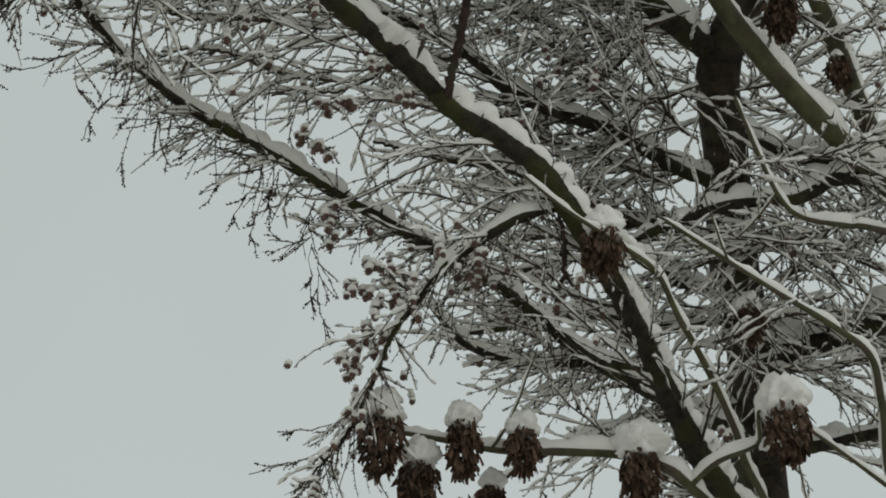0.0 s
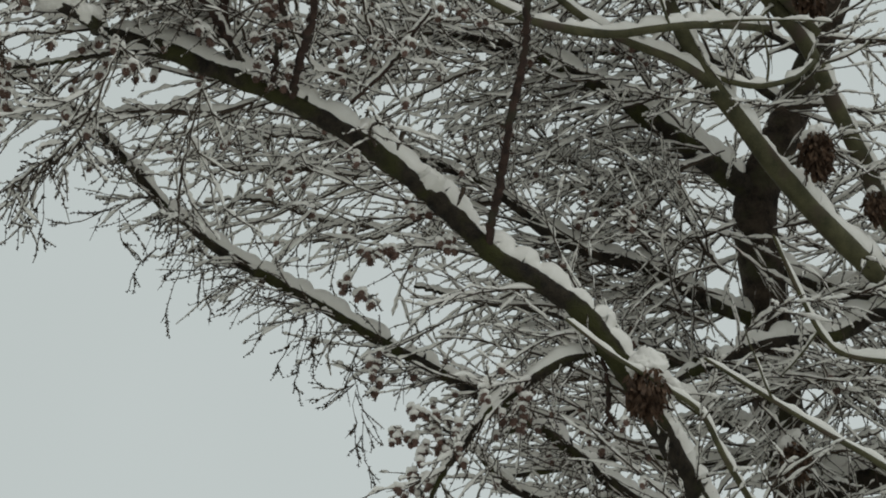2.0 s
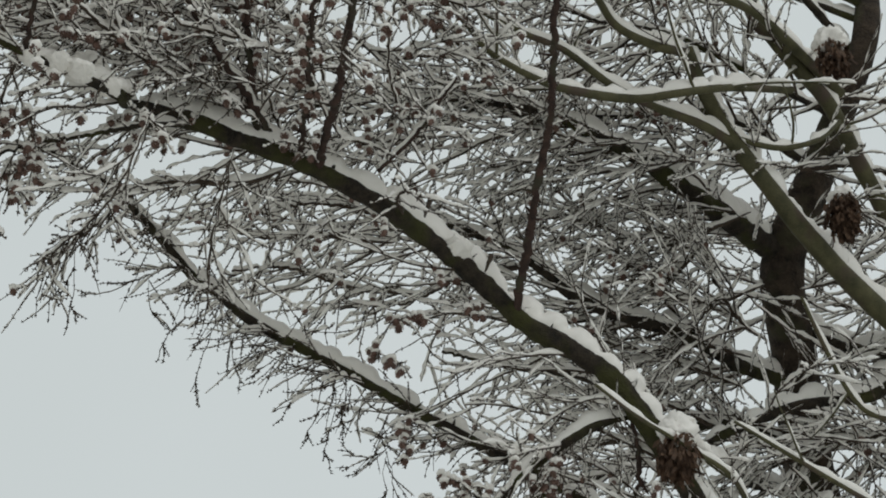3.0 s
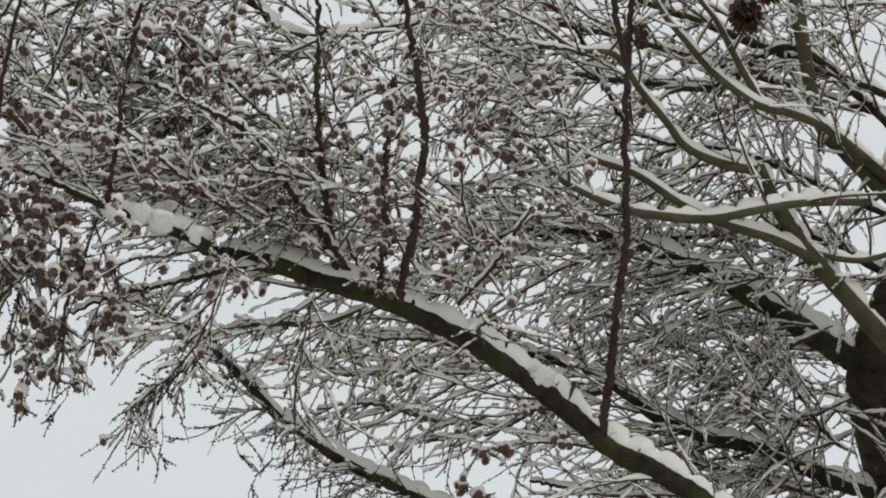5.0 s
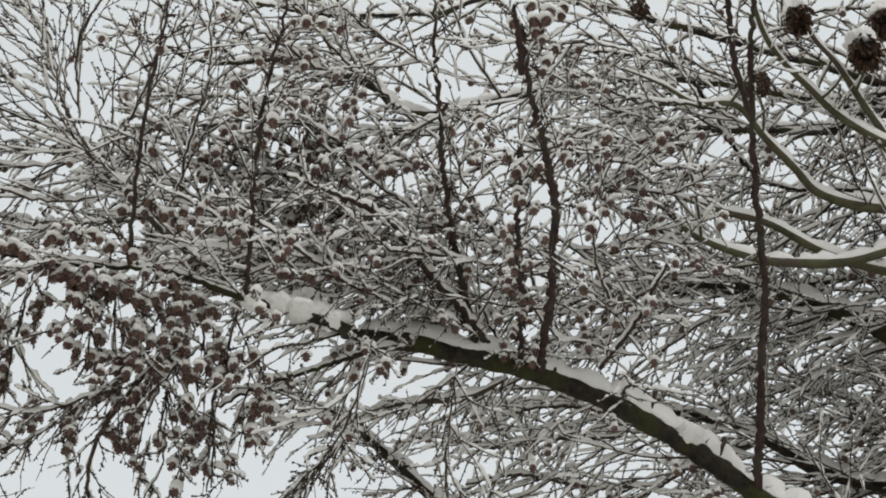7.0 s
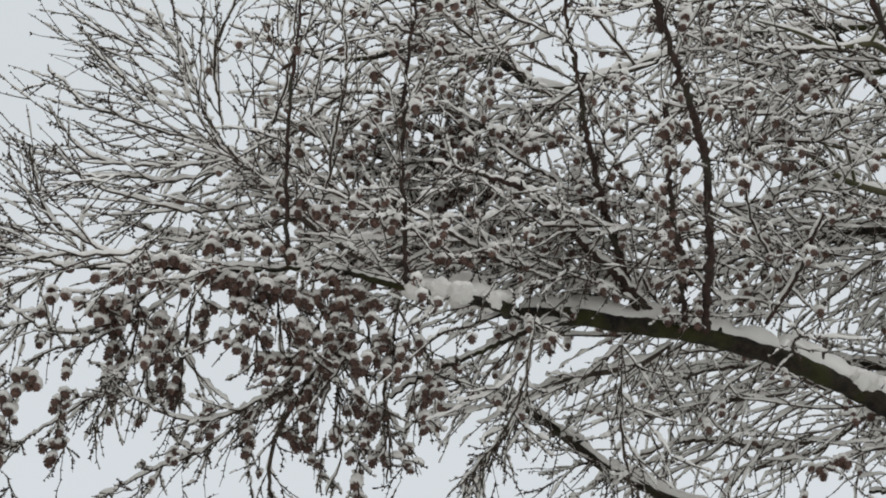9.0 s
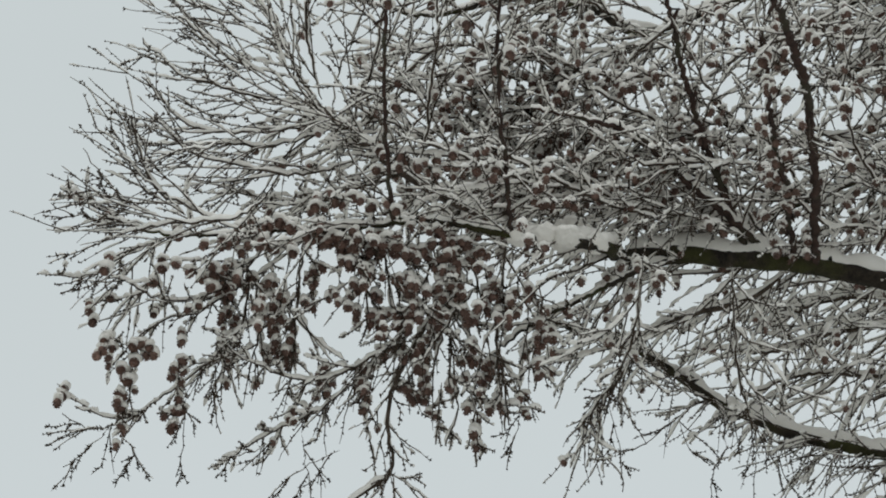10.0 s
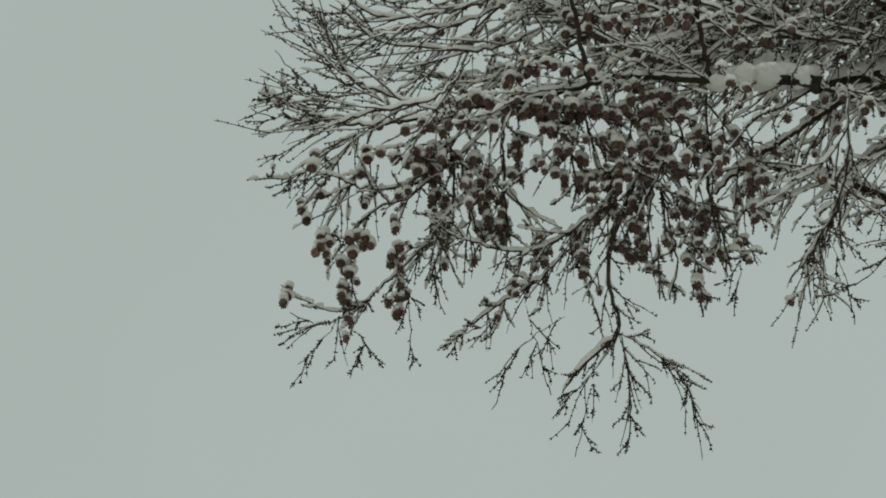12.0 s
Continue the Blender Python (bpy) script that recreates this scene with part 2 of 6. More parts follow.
def larch_limb(name, pts, grow=20, size=0.3, cones=0.1, snowy=1.0, hang=0.0, ahead=0.0, strung=0.0):
    global loose
    if name == "hanging_twig" and not strung:      # bare ends run out into long straight shoots
        grow, size, ahead = 4, 0.055, 0.8
    grow = int(grow * 0.78)
    q = spline(pts, 0.008 if pts[0][3] > 0.008 else 0.014)
    rough = np.array([1 + 0.15 * noise.noise(tuple(p[:3] * 18)) + 0.10 * noise.noise(tuple(p[:3] * 60)) for p in q])
    thin = np.clip(((0.016 if name == "upright_shoot" else 0.009) - q[1:-1, 3]) / 0.004, 0, 1)[:, None]      # thin boughs are knobbly and kinked
    q[1:-1, :3] += rng.normal(0, 0.002, (len(q) - 2, 3)) * thin
    sway = np.array([(noise.noise(tuple(p[:3] * 7)), noise.noise(tuple(p[:3] * 7 + 9)), noise.noise(tuple(p[:3] * 7 + 31))) for p in q[1:-1]])
    q[1:-1, :3] += sway * (0.004 + 0.004 * thin)
    q[:, 3] *= rough * 0.95 if name == "upright_shoot" else rough * np.interp(q[:, 3], (0.003, 0.010, 0.016, 0.034, 0.045), (0.72, 0.82, 0.76, 0.76, 0.95))
    sides = 14 if pts[0][3] > 0.02 else 9 if pts[0][3] > 0.008 else 6
    mat = SHOOT if name == "upright_shoot" else BARK if pts[0][3] > 0.011 else TWIG
    if np.min(np.linalg.norm(tq[:, :3] - q[0, :3], axis=1)) > 0.12 and name != "upright_shoot":      # springs from another limb: slender foot
        k = min(14, len(q))
        q[:k, 3] *= np.linspace(0.25, 1, k)
    if name == "stub":
        q = np.vstack([q, q[-1] * (1, 1, 1, 0.05)])
        q[-1, 2] += 0.002
    V, F = skin(q[None, :, :3], q[None, :, 3], q[None, :, 3], sides)
    if pts[0][3] > 0.009:      # ridged, scaly bark
        core = np.repeat(q, sides, axis=0)
        V += (V - core[:, :3]) * np.array([[0.16 * noise.noise(tuple(v * 34)) + 0.12 * noise.noise(tuple(v * 90))] for v in V])
    blocks = [(V, F)]
    if pts[0][3] < 0.006:      # spur shoots all along thin boughs
        blocks.append(knobs(q[None, :, :3], q[None, :, 3], 0.016))
    if (name == "limb" and pts[0][3] > 0.012) or name == "upright_shoot":       # short dead pegs along the bark
        at = rng.integers(2, len(q) - 2, len(q) // 5)
        m = len(at)
        way = rng.normal(0, 0.8, (m, 3)) + np.array((0, 0, 0.3)) if name == "upright_shoot" else rng.normal(0, 0.5, (m, 3)) + np.array((0, 0, 0.9))
        G = shoots(q[at, :3], way, q[at, 3] + rng.uniform(0.006, 0.030, m), 4, np.zeros(m), 0.05)
        gr = np.repeat(np.array([[1, 0.9, 0.75, 0.05]]), m, 0) * rng.uniform(0.0022, 0.0050, (m, 1))
        blocks.append(skin(G, gr, gr, 5))
    limb = part(name, mesh_of(name, blocks, mat), larch, "slender reddish-brown upright shoot" if name == "upright_shoot" else "")
    snow = [ridge_snow(q, snowy)] if snowy else []
    if grow:
        g = np.clip((np.arange(grow) + rng.random(grow)) / grow * 0.93 + 0.06, 0, 0.995)
        at = (g * (len(q) - 2)).astype(int)
        base = q[at, :3]
        t = unit(q[at + 1, :3] - base)
        side = unit(np.cross(t, (0, 0, 1.0)) + 1e-3)
        up = np.cross(side, t)
        lift = rng.normal(0.0, 0.38, grow)
        sgn = np.where(np.arange(grow) % 2 == 0, 1.0, -1.0)
        sgn = np.where((side[:, 1] * sgn < 0) & (q[at, 3] > 0.013) & (rng.random(grow) < 0.8), -sgn, sgn)
        near = side[:, 1] * sgn < 0
        lift = np.where(near, lift - 0.55, lift * 1.6 + 0.1)      # the open side hangs, the inner side lifts
        way = side * (sgn * np.cos(lift))[:, None] + up * np.sin(lift)[:, None] + t * (ahead + rng.uniform(0.6, 1.7, grow))[:, None]
        length = size * rng.uniform(0.5, 1.75, grow) * (1.4 - 0.8 * g if ahead else 1 - 0.6 * g)
        n = 11
        P = shoots(base, way, length, n, rng.uniform(-0.05, 0.11, grow) * (1 - 0.6 * min(ahead, 1)), 0.03 if ahead else 0.04, 0.05 if ahead else 0.07)
        r0 = np.clip(0.0085 * length, 0.0017, 0.0042) * (0.8 if ahead else 1)
        r = r0[:, None] * np.linspace(1, 0.35, n)[None]
        per = np.maximum(2, (length / (0.075 if ahead else 0.056)).astype(int))
        for b in range(grow):
            m = per[b]
            x = (np.arange(m) + rng.random(m)) / m * (n - 2.01) + 0.6
            i = np.clip(x.astype(int), 0, n - 2)
            w = (x - i)[:, None]
            sb = P[b, i] * (1 - w) + P[b, i + 1] * w
            tb = unit(P[b, i + 1] - P[b, i])
            sd = unit(np.cross(tb, unit(rng.normal(0, 0.4, (m, 3)) + np.array((0, 0, 1.0)))))
            sd *= np.where(np.arange(m) % 2 == 0, 1.0, -1.0)[:, None]
            sl = np.clip(length[b] * rng.uniform(0.3, 0.95, m) * (1.15 - 0.65 * x / n), 0.03, 0.20)
            S = shoots(sb, sd + tb * (0.7 * ahead + rng.uniform(1.0, 2.2, m))[:, None], sl, 7, rng.uniform(-0.05, 0.065, m), 0.03 if ahead else 0.045, 0.05 if ahead else 0.08)
            sr = np.repeat(np.linspace(1, 0.4, 7)[None], m, 0) * (0.0014 if ahead else 0.0019)
            tw = [skin(P[b:b + 1], r[b:b + 1], r[b:b + 1], 5), skin(S, sr, sr, 3), knobs(P[b:b + 1], r[b:b + 1], 0.022 if ahead else 0.012), knobs(S, sr, 0.03 if ahead else 0.017)]
            snow.append(snow_on(P[b:b + 1], r[b:b + 1], 5, snowy ** 0.5 * (0.6 if ahead else 1.12), 0.3 if ahead else 0.22))
            snow.append(snow_on(S, sr, 4, snowy ** 0.5 * (0.5 if ahead else 1.16), 0.42 if ahead else 0.32, 0.0044))
            if loose < 280:
                part("branchlet", mesh_of("branchlet", tw, TWIG, False), limb)
                loose += 1
            else:
                rest.extend(tw)
            want = rng.poisson(cones * (0.5 + length[b] * 6) * (0 if ahead else 1))
            for _ in range(want):
                k = rng.integers(0, m)
                on_twig = rng.random() < 0.45
                seat = S[k, rng.integers(3, 7)] if on_twig else P[b, rng.integers(2, n)]
                for step in range(rng.choice([1, 1, 2, 3])):
                    drop = np.array((rng.normal(0, 0.004), rng.normal(0, 0.004), -0.0165 * step))
                    cone_seats.append((seat + drop, unit(rng.normal(0, 0.5, 3) + np.array((0, 0, -1.0 if step or rng.random() < 0.7 else 0.6))), rng.uniform(0.46, 0.72)))
    if strung:      # cones crowd along the twig
        step = np.linalg.norm(np.diff(q[:, :3], axis=0), axis=1)
        for x in np.arange(0.004, step.sum(), strung):
            i = int(np.clip(np.searchsorted(np.cumsum(step), x), 1, len(q) - 2))
            for _ in range(rng.choice([1, 1, 1, 2])):
                cone_seats.append((q[i, :3] + rng.normal(0, 0.0075, 3), unit(rng.normal(0, 0.55, 3) + np.array((0, 0, -0.8))), rng.uniform(0.50, 0.74)))
    if hang:
        n = int(hang * len(q) * 0.012 / 0.1)
        at = np.repeat(rng.integers(1, len(q) - 1, 2 * n), 2)
        m = len(at)
        t = unit(q[at + 1, :3] - q[at - 1, :3])
        way = t * rng.uniform(0.1, 1.2, m)[:, None] + rng.normal(0, 0.30, (m, 3)) + np.array((0, 0, -1.0))
        H = shoots(q[at, :3], way, rng.uniform(0.06, 0.22, m) * (0.65 if ahead or name == "bough" else 1), 8, rng.uniform(-0.06, 0.10, m), 0.05, 0.05)
        hr = np.repeat(np.linspace(1, 0.4, 8)[None], m, 0) * 0.0015
        rest.extend([skin(H, hr, hr, 4), knobs(H, hr, 0.015)])
        snow.append(snow_on(H, hr, 5, 0.6, 0.35, 0.0034))
    part("snow_cover", mesh_of("snow_cover", snow, SNOW), limb, "soft white ridge of fresh snow")


rest = []
tq[:, 3] *= np.array([1 + 0.07 * noise.noise(tuple(p[:3] * 7)) + 0.05 * noise.noise(tuple(p[:3] * 30)) for p in tq])
part("trunk", mesh_of("trunk", [skin(tq[None, :, :3], tq[None, :, 3], tq[None, :, 3], 22)], TRUNK_BARK), larch, "rough dark brown trunk with greenish lichen")
larch_limb("limb", [(0.893, 4.457, 3.849, 0.0618), (0.867, 4.017, 3.814, 0.0544), (0.669, 3.596, 3.848, 0.0387), (0.575, 3.467, 3.925, 0.0356), (0.459, 3.242, 4.037, 0.0335), (0.387, 3.123, 4.106, 0.0325), (0.323, 3.014, 4.157, 0.0326), (0.266, 2.956, 4.225, 0.0317), (0.215, 2.912, 4.276, 0.0314), (0.135, 2.875, 4.323, 0.0314), (0.035, 2.836, 4.371, 0.0304), (-0.033, 2.792, 4.421, 0.0297), (-0.107, 2.745, 4.477, 0.0289), (-0.180, 2.664, 4.486, 0.0282), (-0.263, 2.580, 4.487, 0.0273), (-0.371, 2.529, 4.531, 0.0273), (-0.475, 2.454, 4.530, 0.0257), (-0.577, 2.387, 4.522, 0.0230), (-0.687, 2.315, 4.517, 0.0203), (-0.774, 2.230, 4.456, 0.0163), (-0.763, 2.129, 4.361, 0.0159), (-0.830, 2.047, 4.325, 0.0129), (-0.925, 1.981, 4.320, 0.0083), (-1.071, 1.897, 4.340, 0.0056), (-1.250, 1.835, 4.334, 0.0050), (-1.405, 1.773, 4.334, 0.0045), (-1.558, 1.707, 4.338, 0.0033), (-1.638, 1.637, 4.366, 0.0022), (-1.708, 1.572, 4.394, 0.0011)], grow=90, size=0.40, cones=0.35)
larch_limb("limb", [(-0.578, 2.406, 4.533, 0.0115), (-0.685, 2.328, 4.502, 0.0093), (-0.776, 2.258, 4.416, 0.0065), (-0.898, 2.203, 4.314, 0.0051), (-1.015, 2.183, 4.249, 0.0037), (-1.124, 2.199, 4.158, 0.0025)], grow=15, size=0.20, cones=0.70)
larch_limb("limb", [(-0.483, 2.478, 4.521, 0.0098), (-0.571, 2.470, 4.470, 0.0087), (-0.689, 2.449, 4.458, 0.0078), (-0.769, 2.439, 4.436, 0.0058), (-0.837, 2.454, 4.377, 0.0048), (-0.915, 2.477, 4.310, 0.0033), (-0.983, 2.490, 4.267, 0.0014)], grow=16, size=0.26, cones=0.15, hang=0.8)
larch_limb("limb", [(0.833, 4.010, 4.289, 0.0275), (0.573, 3.736, 4.227, 0.0232), (0.377, 3.473, 4.150, 0.0205), (0.292, 3.398, 4.162, 0.0189), (0.155, 3.285, 4.219, 0.0174), (-0.058, 3.166, 4.284, 0.0172), (-0.240, 3.060, 4.331, 0.0156), (-0.383, 3.006, 4.396, 0.0156), (-0.592, 2.930, 4.486, 0.0143), (-0.696, 2.876, 4.551, 0.0143), (-0.731, 2.791, 4.515, 0.0143), (-0.787, 2.712, 4.547, 0.0129), (-0.802, 2.626, 4.509, 0.0114), (-0.879, 2.551, 4.557, 0.0089), (-0.960, 2.460, 4.551, 0.0063), (-1.040, 2.410, 4.579, 0.0025)], grow=56, size=0.22, cones=0.12, hang=1.6)
larch_limb("limb", [(0.280, 2.989, 4.229, 0.0152), (0.184, 2.988, 4.199, 0.0139), (0.095, 3.009, 4.159, 0.0126), (0.007, 3.034, 4.098, 0.0112), (-0.055, 3.059, 4.022, 0.0087), (-0.116, 3.098, 3.944, 0.0074), (-0.164, 3.161, 3.838, 0.0061), (-0.225, 3.224, 3.747, 0.0049), (-0.323, 3.287, 3.672, 0.0024)], grow=30, size=0.20, cones=0.70, hang=0.8)
larch_limb("limb", [(0.506, 3.523, 4.169, 0.0180), (0.366, 3.495, 4.171, 0.0165), (0.242, 3.494, 4.157, 0.0151), (0.131, 3.465, 4.161, 0.0137), (0.036, 3.434, 4.197, 0.0109), (-0.033, 3.381, 4.260, 0.0082), (-0.115, 3.346, 4.302, 0.0041)], grow=20, size=0.26, cones=0.10)
larch_limb("limb", [(0.467, 3.437, 4.505, 0.0186), (0.582, 3.327, 4.481, 0.0168), (0.705, 3.285, 4.500, 0.0181), (0.862, 3.293, 4.520, 0.0196), (0.985, 3.297, 4.594, 0.0226), (1.122, 3.329, 4.634, 0.0243), (1.413, 3.382, 4.726, 0.0263)], grow=24, size=0.28, cones=0.05)
larch_limb("limb", [(0.856, 3.877, 4.447, 0.0427), (0.925, 3.798, 4.417, 0.0405), (1.010, 3.758, 4.433, 0.0389), (1.159, 3.685, 4.443, 0.0370), (1.428, 3.589, 4.479, 0.0293)], grow=16, size=0.35, cones=0.05)
larch_limb("limb", [(0.860, 4.056, 4.265, 0.0245), (0.970, 3.957, 4.227, 0.0225), (1.172, 3.912, 4.250, 0.0209), (1.444, 3.878, 4.290, 0.0149)], grow=16, size=0.30, cones=0.05)
larch_limb("limb", [(0.772, 3.475, 4.926, 0.0244), (0.900, 3.471, 4.853, 0.0227), (1.040, 3.455, 4.794, 0.0254), (1.172, 3.438, 4.815, 0.0254), (1.444, 3.407, 4.851, 0.0194)], grow=20, size=0.35, cones=0.05)
larch_limb("limb", [(0.803, 3.843, 4.488, 0.0229), (0.711, 3.676, 4.531, 0.0209), (0.581, 3.497, 4.433, 0.0186), (0.435, 3.217, 4.301, 0.0160), (0.309, 3.214, 4.459, 0.0137), (0.162, 3.244, 4.579, 0.0112), (-0.006, 3.299, 4.669, 0.0086), (-0.177, 3.272, 4.702, 0.0043)], grow=27, size=0.34, cones=0.05)
larch_limb("limb", [(0.742, 3.325, 5.059, 0.0412), (0.587, 3.179, 5.055, 0.0359), (0.431, 3.030, 5.054, 0.0293), (0.295, 2.901, 5.034, 0.0229), (0.150, 2.778, 5.007, 0.0168), (-0.016, 2.738, 5.040, 0.0140), (-0.268, 2.720, 5.047, 0.0098), (-0.520, 2.724, 5.033, 0.0070), (-0.699, 2.633, 4.975, 0.0041)], grow=62, size=0.42, cones=0.10)
larch_limb("limb", [(0.750, 3.568, 4.815, 0.0275), (0.586, 3.419, 4.760, 0.0237), (0.443, 3.294, 4.753, 0.0217), (0.309, 3.230, 4.751, 0.0200), (0.166, 3.189, 4.801, 0.0186), (0.052, 3.129, 4.872, 0.0157), (-0.120, 3.069, 4.943, 0.0129), (-0.321, 3.023, 4.998, 0.0100), (-0.550, 3.005, 5.020, 0.0057)], grow=60, size=0.40, cones=0.10)
larch_limb("limb", [(0.765, 3.686, 4.675, 0.0214), (0.562, 3.556, 4.674, 0.0179), (0.393, 3.542, 4.613, 0.0133), (0.214, 3.560, 4.513, 0.0102), (0.023, 3.598, 4.468, 0.0059)], grow=18, size=0.32, cones=0.05)
larch_limb("limb", [(0.788, 3.794, 4.546, 0.0214), (0.592, 3.734, 4.462, 0.0179), (0.379, 3.675, 4.454, 0.0148), (0.170, 3.655, 4.401, 0.0102), (-0.035, 3.673, 4.379, 0.0044)], grow=14, size=0.28, cones=0.05)
larch_limb("limb", [(0.827, 3.992, 4.388, 0.0216), (0.598, 3.929, 4.307, 0.0166), (0.398, 3.917, 4.244, 0.0120), (0.203, 3.974, 4.176, 0.0075), (0.069, 4.041, 4.096, 0.0045)], grow=14, size=0.28, cones=0.05)
larch_limb("limb", [(0.899, 3.063, 5.318, 0.0113), (0.652, 2.871, 5.286, 0.0082), (0.424, 2.725, 5.278, 0.0072), (0.164, 2.632, 5.288, 0.0062), (0.015, 2.326, 5.364, 0.0061), (-0.183, 2.244, 5.399, 0.0043), (-0.387, 2.195, 5.408, 0.0026)], grow=44, size=0.42, cones=0.10)
larch_limb("limb", [(0.958, 2.945, 5.435, 0.0151), (0.628, 2.641, 5.590, 0.0120), (0.389, 2.658, 5.480, 0.0119), (0.212, 2.596, 5.439, 0.0109), (0.038, 2.500, 5.361, 0.0080), (-0.142, 2.449, 5.374, 0.0053), (-0.360, 2.448, 5.344, 0.0027)], grow=36, size=0.38, cones=0.10)
larch_limb("limb", [(0.849, 3.160, 5.223, 0.0142), (0.551, 2.978, 5.256, 0.0101), (0.327, 2.928, 5.199, 0.0082), (0.048, 2.834, 5.105, 0.0071), (-0.202, 2.722, 5.028, 0.0052), (-0.430, 2.626, 4.943, 0.0034)], grow=34, size=0.36, cones=0.10)
larch_limb("limb", [(0.984, 2.880, 5.499, 0.0113), (0.081, 2.587, 5.697, 0.0092), (-0.307, 2.411, 5.523, 0.0099), (-0.645, 2.284, 5.327, 0.0122), (-0.743, 2.137, 5.279, 0.0110), (-0.895, 1.996, 5.211, 0.0091), (-1.040, 1.932, 5.152, 0.0066), (-1.145, 1.845, 5.122, 0.0048), (-1.275, 1.749, 5.155, 0.0024)], grow=64, size=0.42, cones=0.70)
larch_limb("limb", [(0.985, 2.847, 5.530, 0.0151), (-0.242, 2.319, 5.800, 0.0102), (-0.595, 2.147, 5.570, 0.0071), (-0.857, 2.024, 5.456, 0.0052), (-1.086, 1.855, 5.387, 0.0051), (-1.312, 1.683, 5.447, 0.0025)], grow=44, size=0.40, cones=0.50)
larch_limb("limb", [(-0.944, 1.971, 4.348, 0.0091), (-1.103, 1.928, 4.527, 0.0095), (-1.192, 1.885, 4.639, 0.0097), (-1.257, 1.842, 4.725, 0.0087), (-1.316, 1.800, 4.851, 0.0067), (-1.349, 1.757, 4.990, 0.0057), (-1.387, 1.714, 5.146, 0.0047), (-1.426, 1.671, 5.364, 0.0024)], grow=34, size=0.24, cones=0.25)
larch_limb("bough", [(-1.259, 1.844, 4.724, 0.0052), (-1.356, 1.780, 4.670, 0.0043), (-1.467, 1.697, 4.628, 0.0034), (-1.507, 1.614, 4.606, 0.0026), (-1.521, 1.511, 4.606, 0.0018)], grow=9, size=0.15, cones=0.06, ahead=0.9)
larch_limb("bough", [(-1.196, 1.897, 4.618, 0.0052), (-1.330, 1.829, 4.558, 0.0043), (-1.424, 1.739, 4.527, 0.0034), (-1.488, 1.645, 4.507, 0.0026), (-1.495, 1.551, 4.505, 0.0018)], grow=9, size=0.15, cones=0.06, ahead=0.9)
larch_limb("bough", [(-1.283, 1.826, 4.776, 0.0052), (-1.370, 1.739, 4.742, 0.0043), (-1.442, 1.651, 4.714, 0.0034), (-1.479, 1.577, 4.686, 0.0026), (-1.506, 1.470, 4.685, 0.0018)], grow=9, size=0.15, cones=0.06, ahead=0.9)
larch_limb("bough", [(-1.328, 1.793, 4.871, 0.0052), (-1.425, 1.689, 4.845, 0.0041), (-1.448, 1.605, 4.827, 0.0030), (-1.467, 1.519, 4.812, 0.0020)], grow=9, size=0.15, cones=0.06, ahead=0.9)
larch_limb("bough", [(-1.279, 1.821, 4.793, 0.0052), (-1.249, 1.677, 4.836, 0.0041), (-1.169, 1.575, 4.861, 0.0030), (-1.090, 1.486, 4.877, 0.0020)], grow=9, size=0.15, cones=0.06, ahead=0.9)
larch_limb("bough", [(-1.363, 1.759, 4.979, 0.0052), (-1.440, 1.631, 4.976, 0.0038), (-1.528, 1.510, 4.965, 0.0024)], grow=9, size=0.15, cones=0.06, ahead=0.9)
larch_limb("bough", [(-1.369, 1.720, 4.256, 0.0052), (-1.432, 1.612, 4.254, 0.0043), (-1.452, 1.544, 4.234, 0.0034), (-1.441, 1.446, 4.245, 0.0026), (-1.411, 1.384, 4.236, 0.0018)], grow=9, size=0.15, cones=0.06, ahead=0.9)
larch_limb("bough", [(-1.238, 1.866, 4.683, 0.0052), (-1.147, 1.778, 4.703, 0.0041), (-1.061, 1.669, 4.736, 0.0030), (-0.993, 1.538, 4.782, 0.0020)], grow=9, size=0.15, cones=0.06, ahead=0.9)
larch_limb("bough", [(-1.103, 1.928, 4.527, 0.0052), (-1.015, 1.809, 4.571, 0.0041), (-0.931, 1.666, 4.632, 0.0030), (-0.884, 1.522, 4.684, 0.0020)], grow=9, size=0.15, cones=0.06, ahead=0.9)
larch_limb("bough", [(-1.268, 1.674, 4.319, 0.0052), (-1.339, 1.667, 4.240, 0.0043), (-1.393, 1.621, 4.194, 0.0034), (-1.463, 1.569, 4.149, 0.0026), (-1.555, 1.524, 4.091, 0.0018)], grow=9, size=0.15, cones=0.06, ahead=0.9)
larch_limb("bough", [(-1.262, 1.853, 4.709, 0.0052), (-1.376, 1.798, 4.645, 0.0043), (-1.452, 1.722, 4.607, 0.0034), (-1.539, 1.652, 4.562, 0.0026), (-1.592, 1.598, 4.515, 0.0018)], grow=9, size=0.15, cones=0.06, ahead=0.9)
larch_limb("bough", [(-0.557, 2.118, 5.028, 0.0062), (-0.709, 2.071, 4.955, 0.0052), (-0.840, 2.052, 4.867, 0.0042), (-0.976, 2.051, 4.764, 0.0033), (-1.085, 2.028, 4.686, 0.0024)], grow=20, size=0.22, cones=0.50)
larch_limb("bough", [(-0.933, 2.359, 4.742, 0.0062), (-0.933, 2.218, 4.782, 0.0053), (-0.986, 2.079, 4.805, 0.0045), (-1.049, 1.969, 4.803, 0.0037), (-1.111, 1.862, 4.800, 0.0029), (-1.177, 1.775, 4.781, 0.0022)], grow=20, size=0.22, cones=0.50)
larch_limb("bough", [(-0.578, 2.272, 4.908, 0.0062), (-0.734, 2.201, 4.852, 0.0052), (-0.843, 2.125, 4.812, 0.0042), (-0.927, 1.997, 4.818, 0.0033), (-1.020, 1.899, 4.800, 0.0024)], grow=20, size=0.22, cones=0.50)
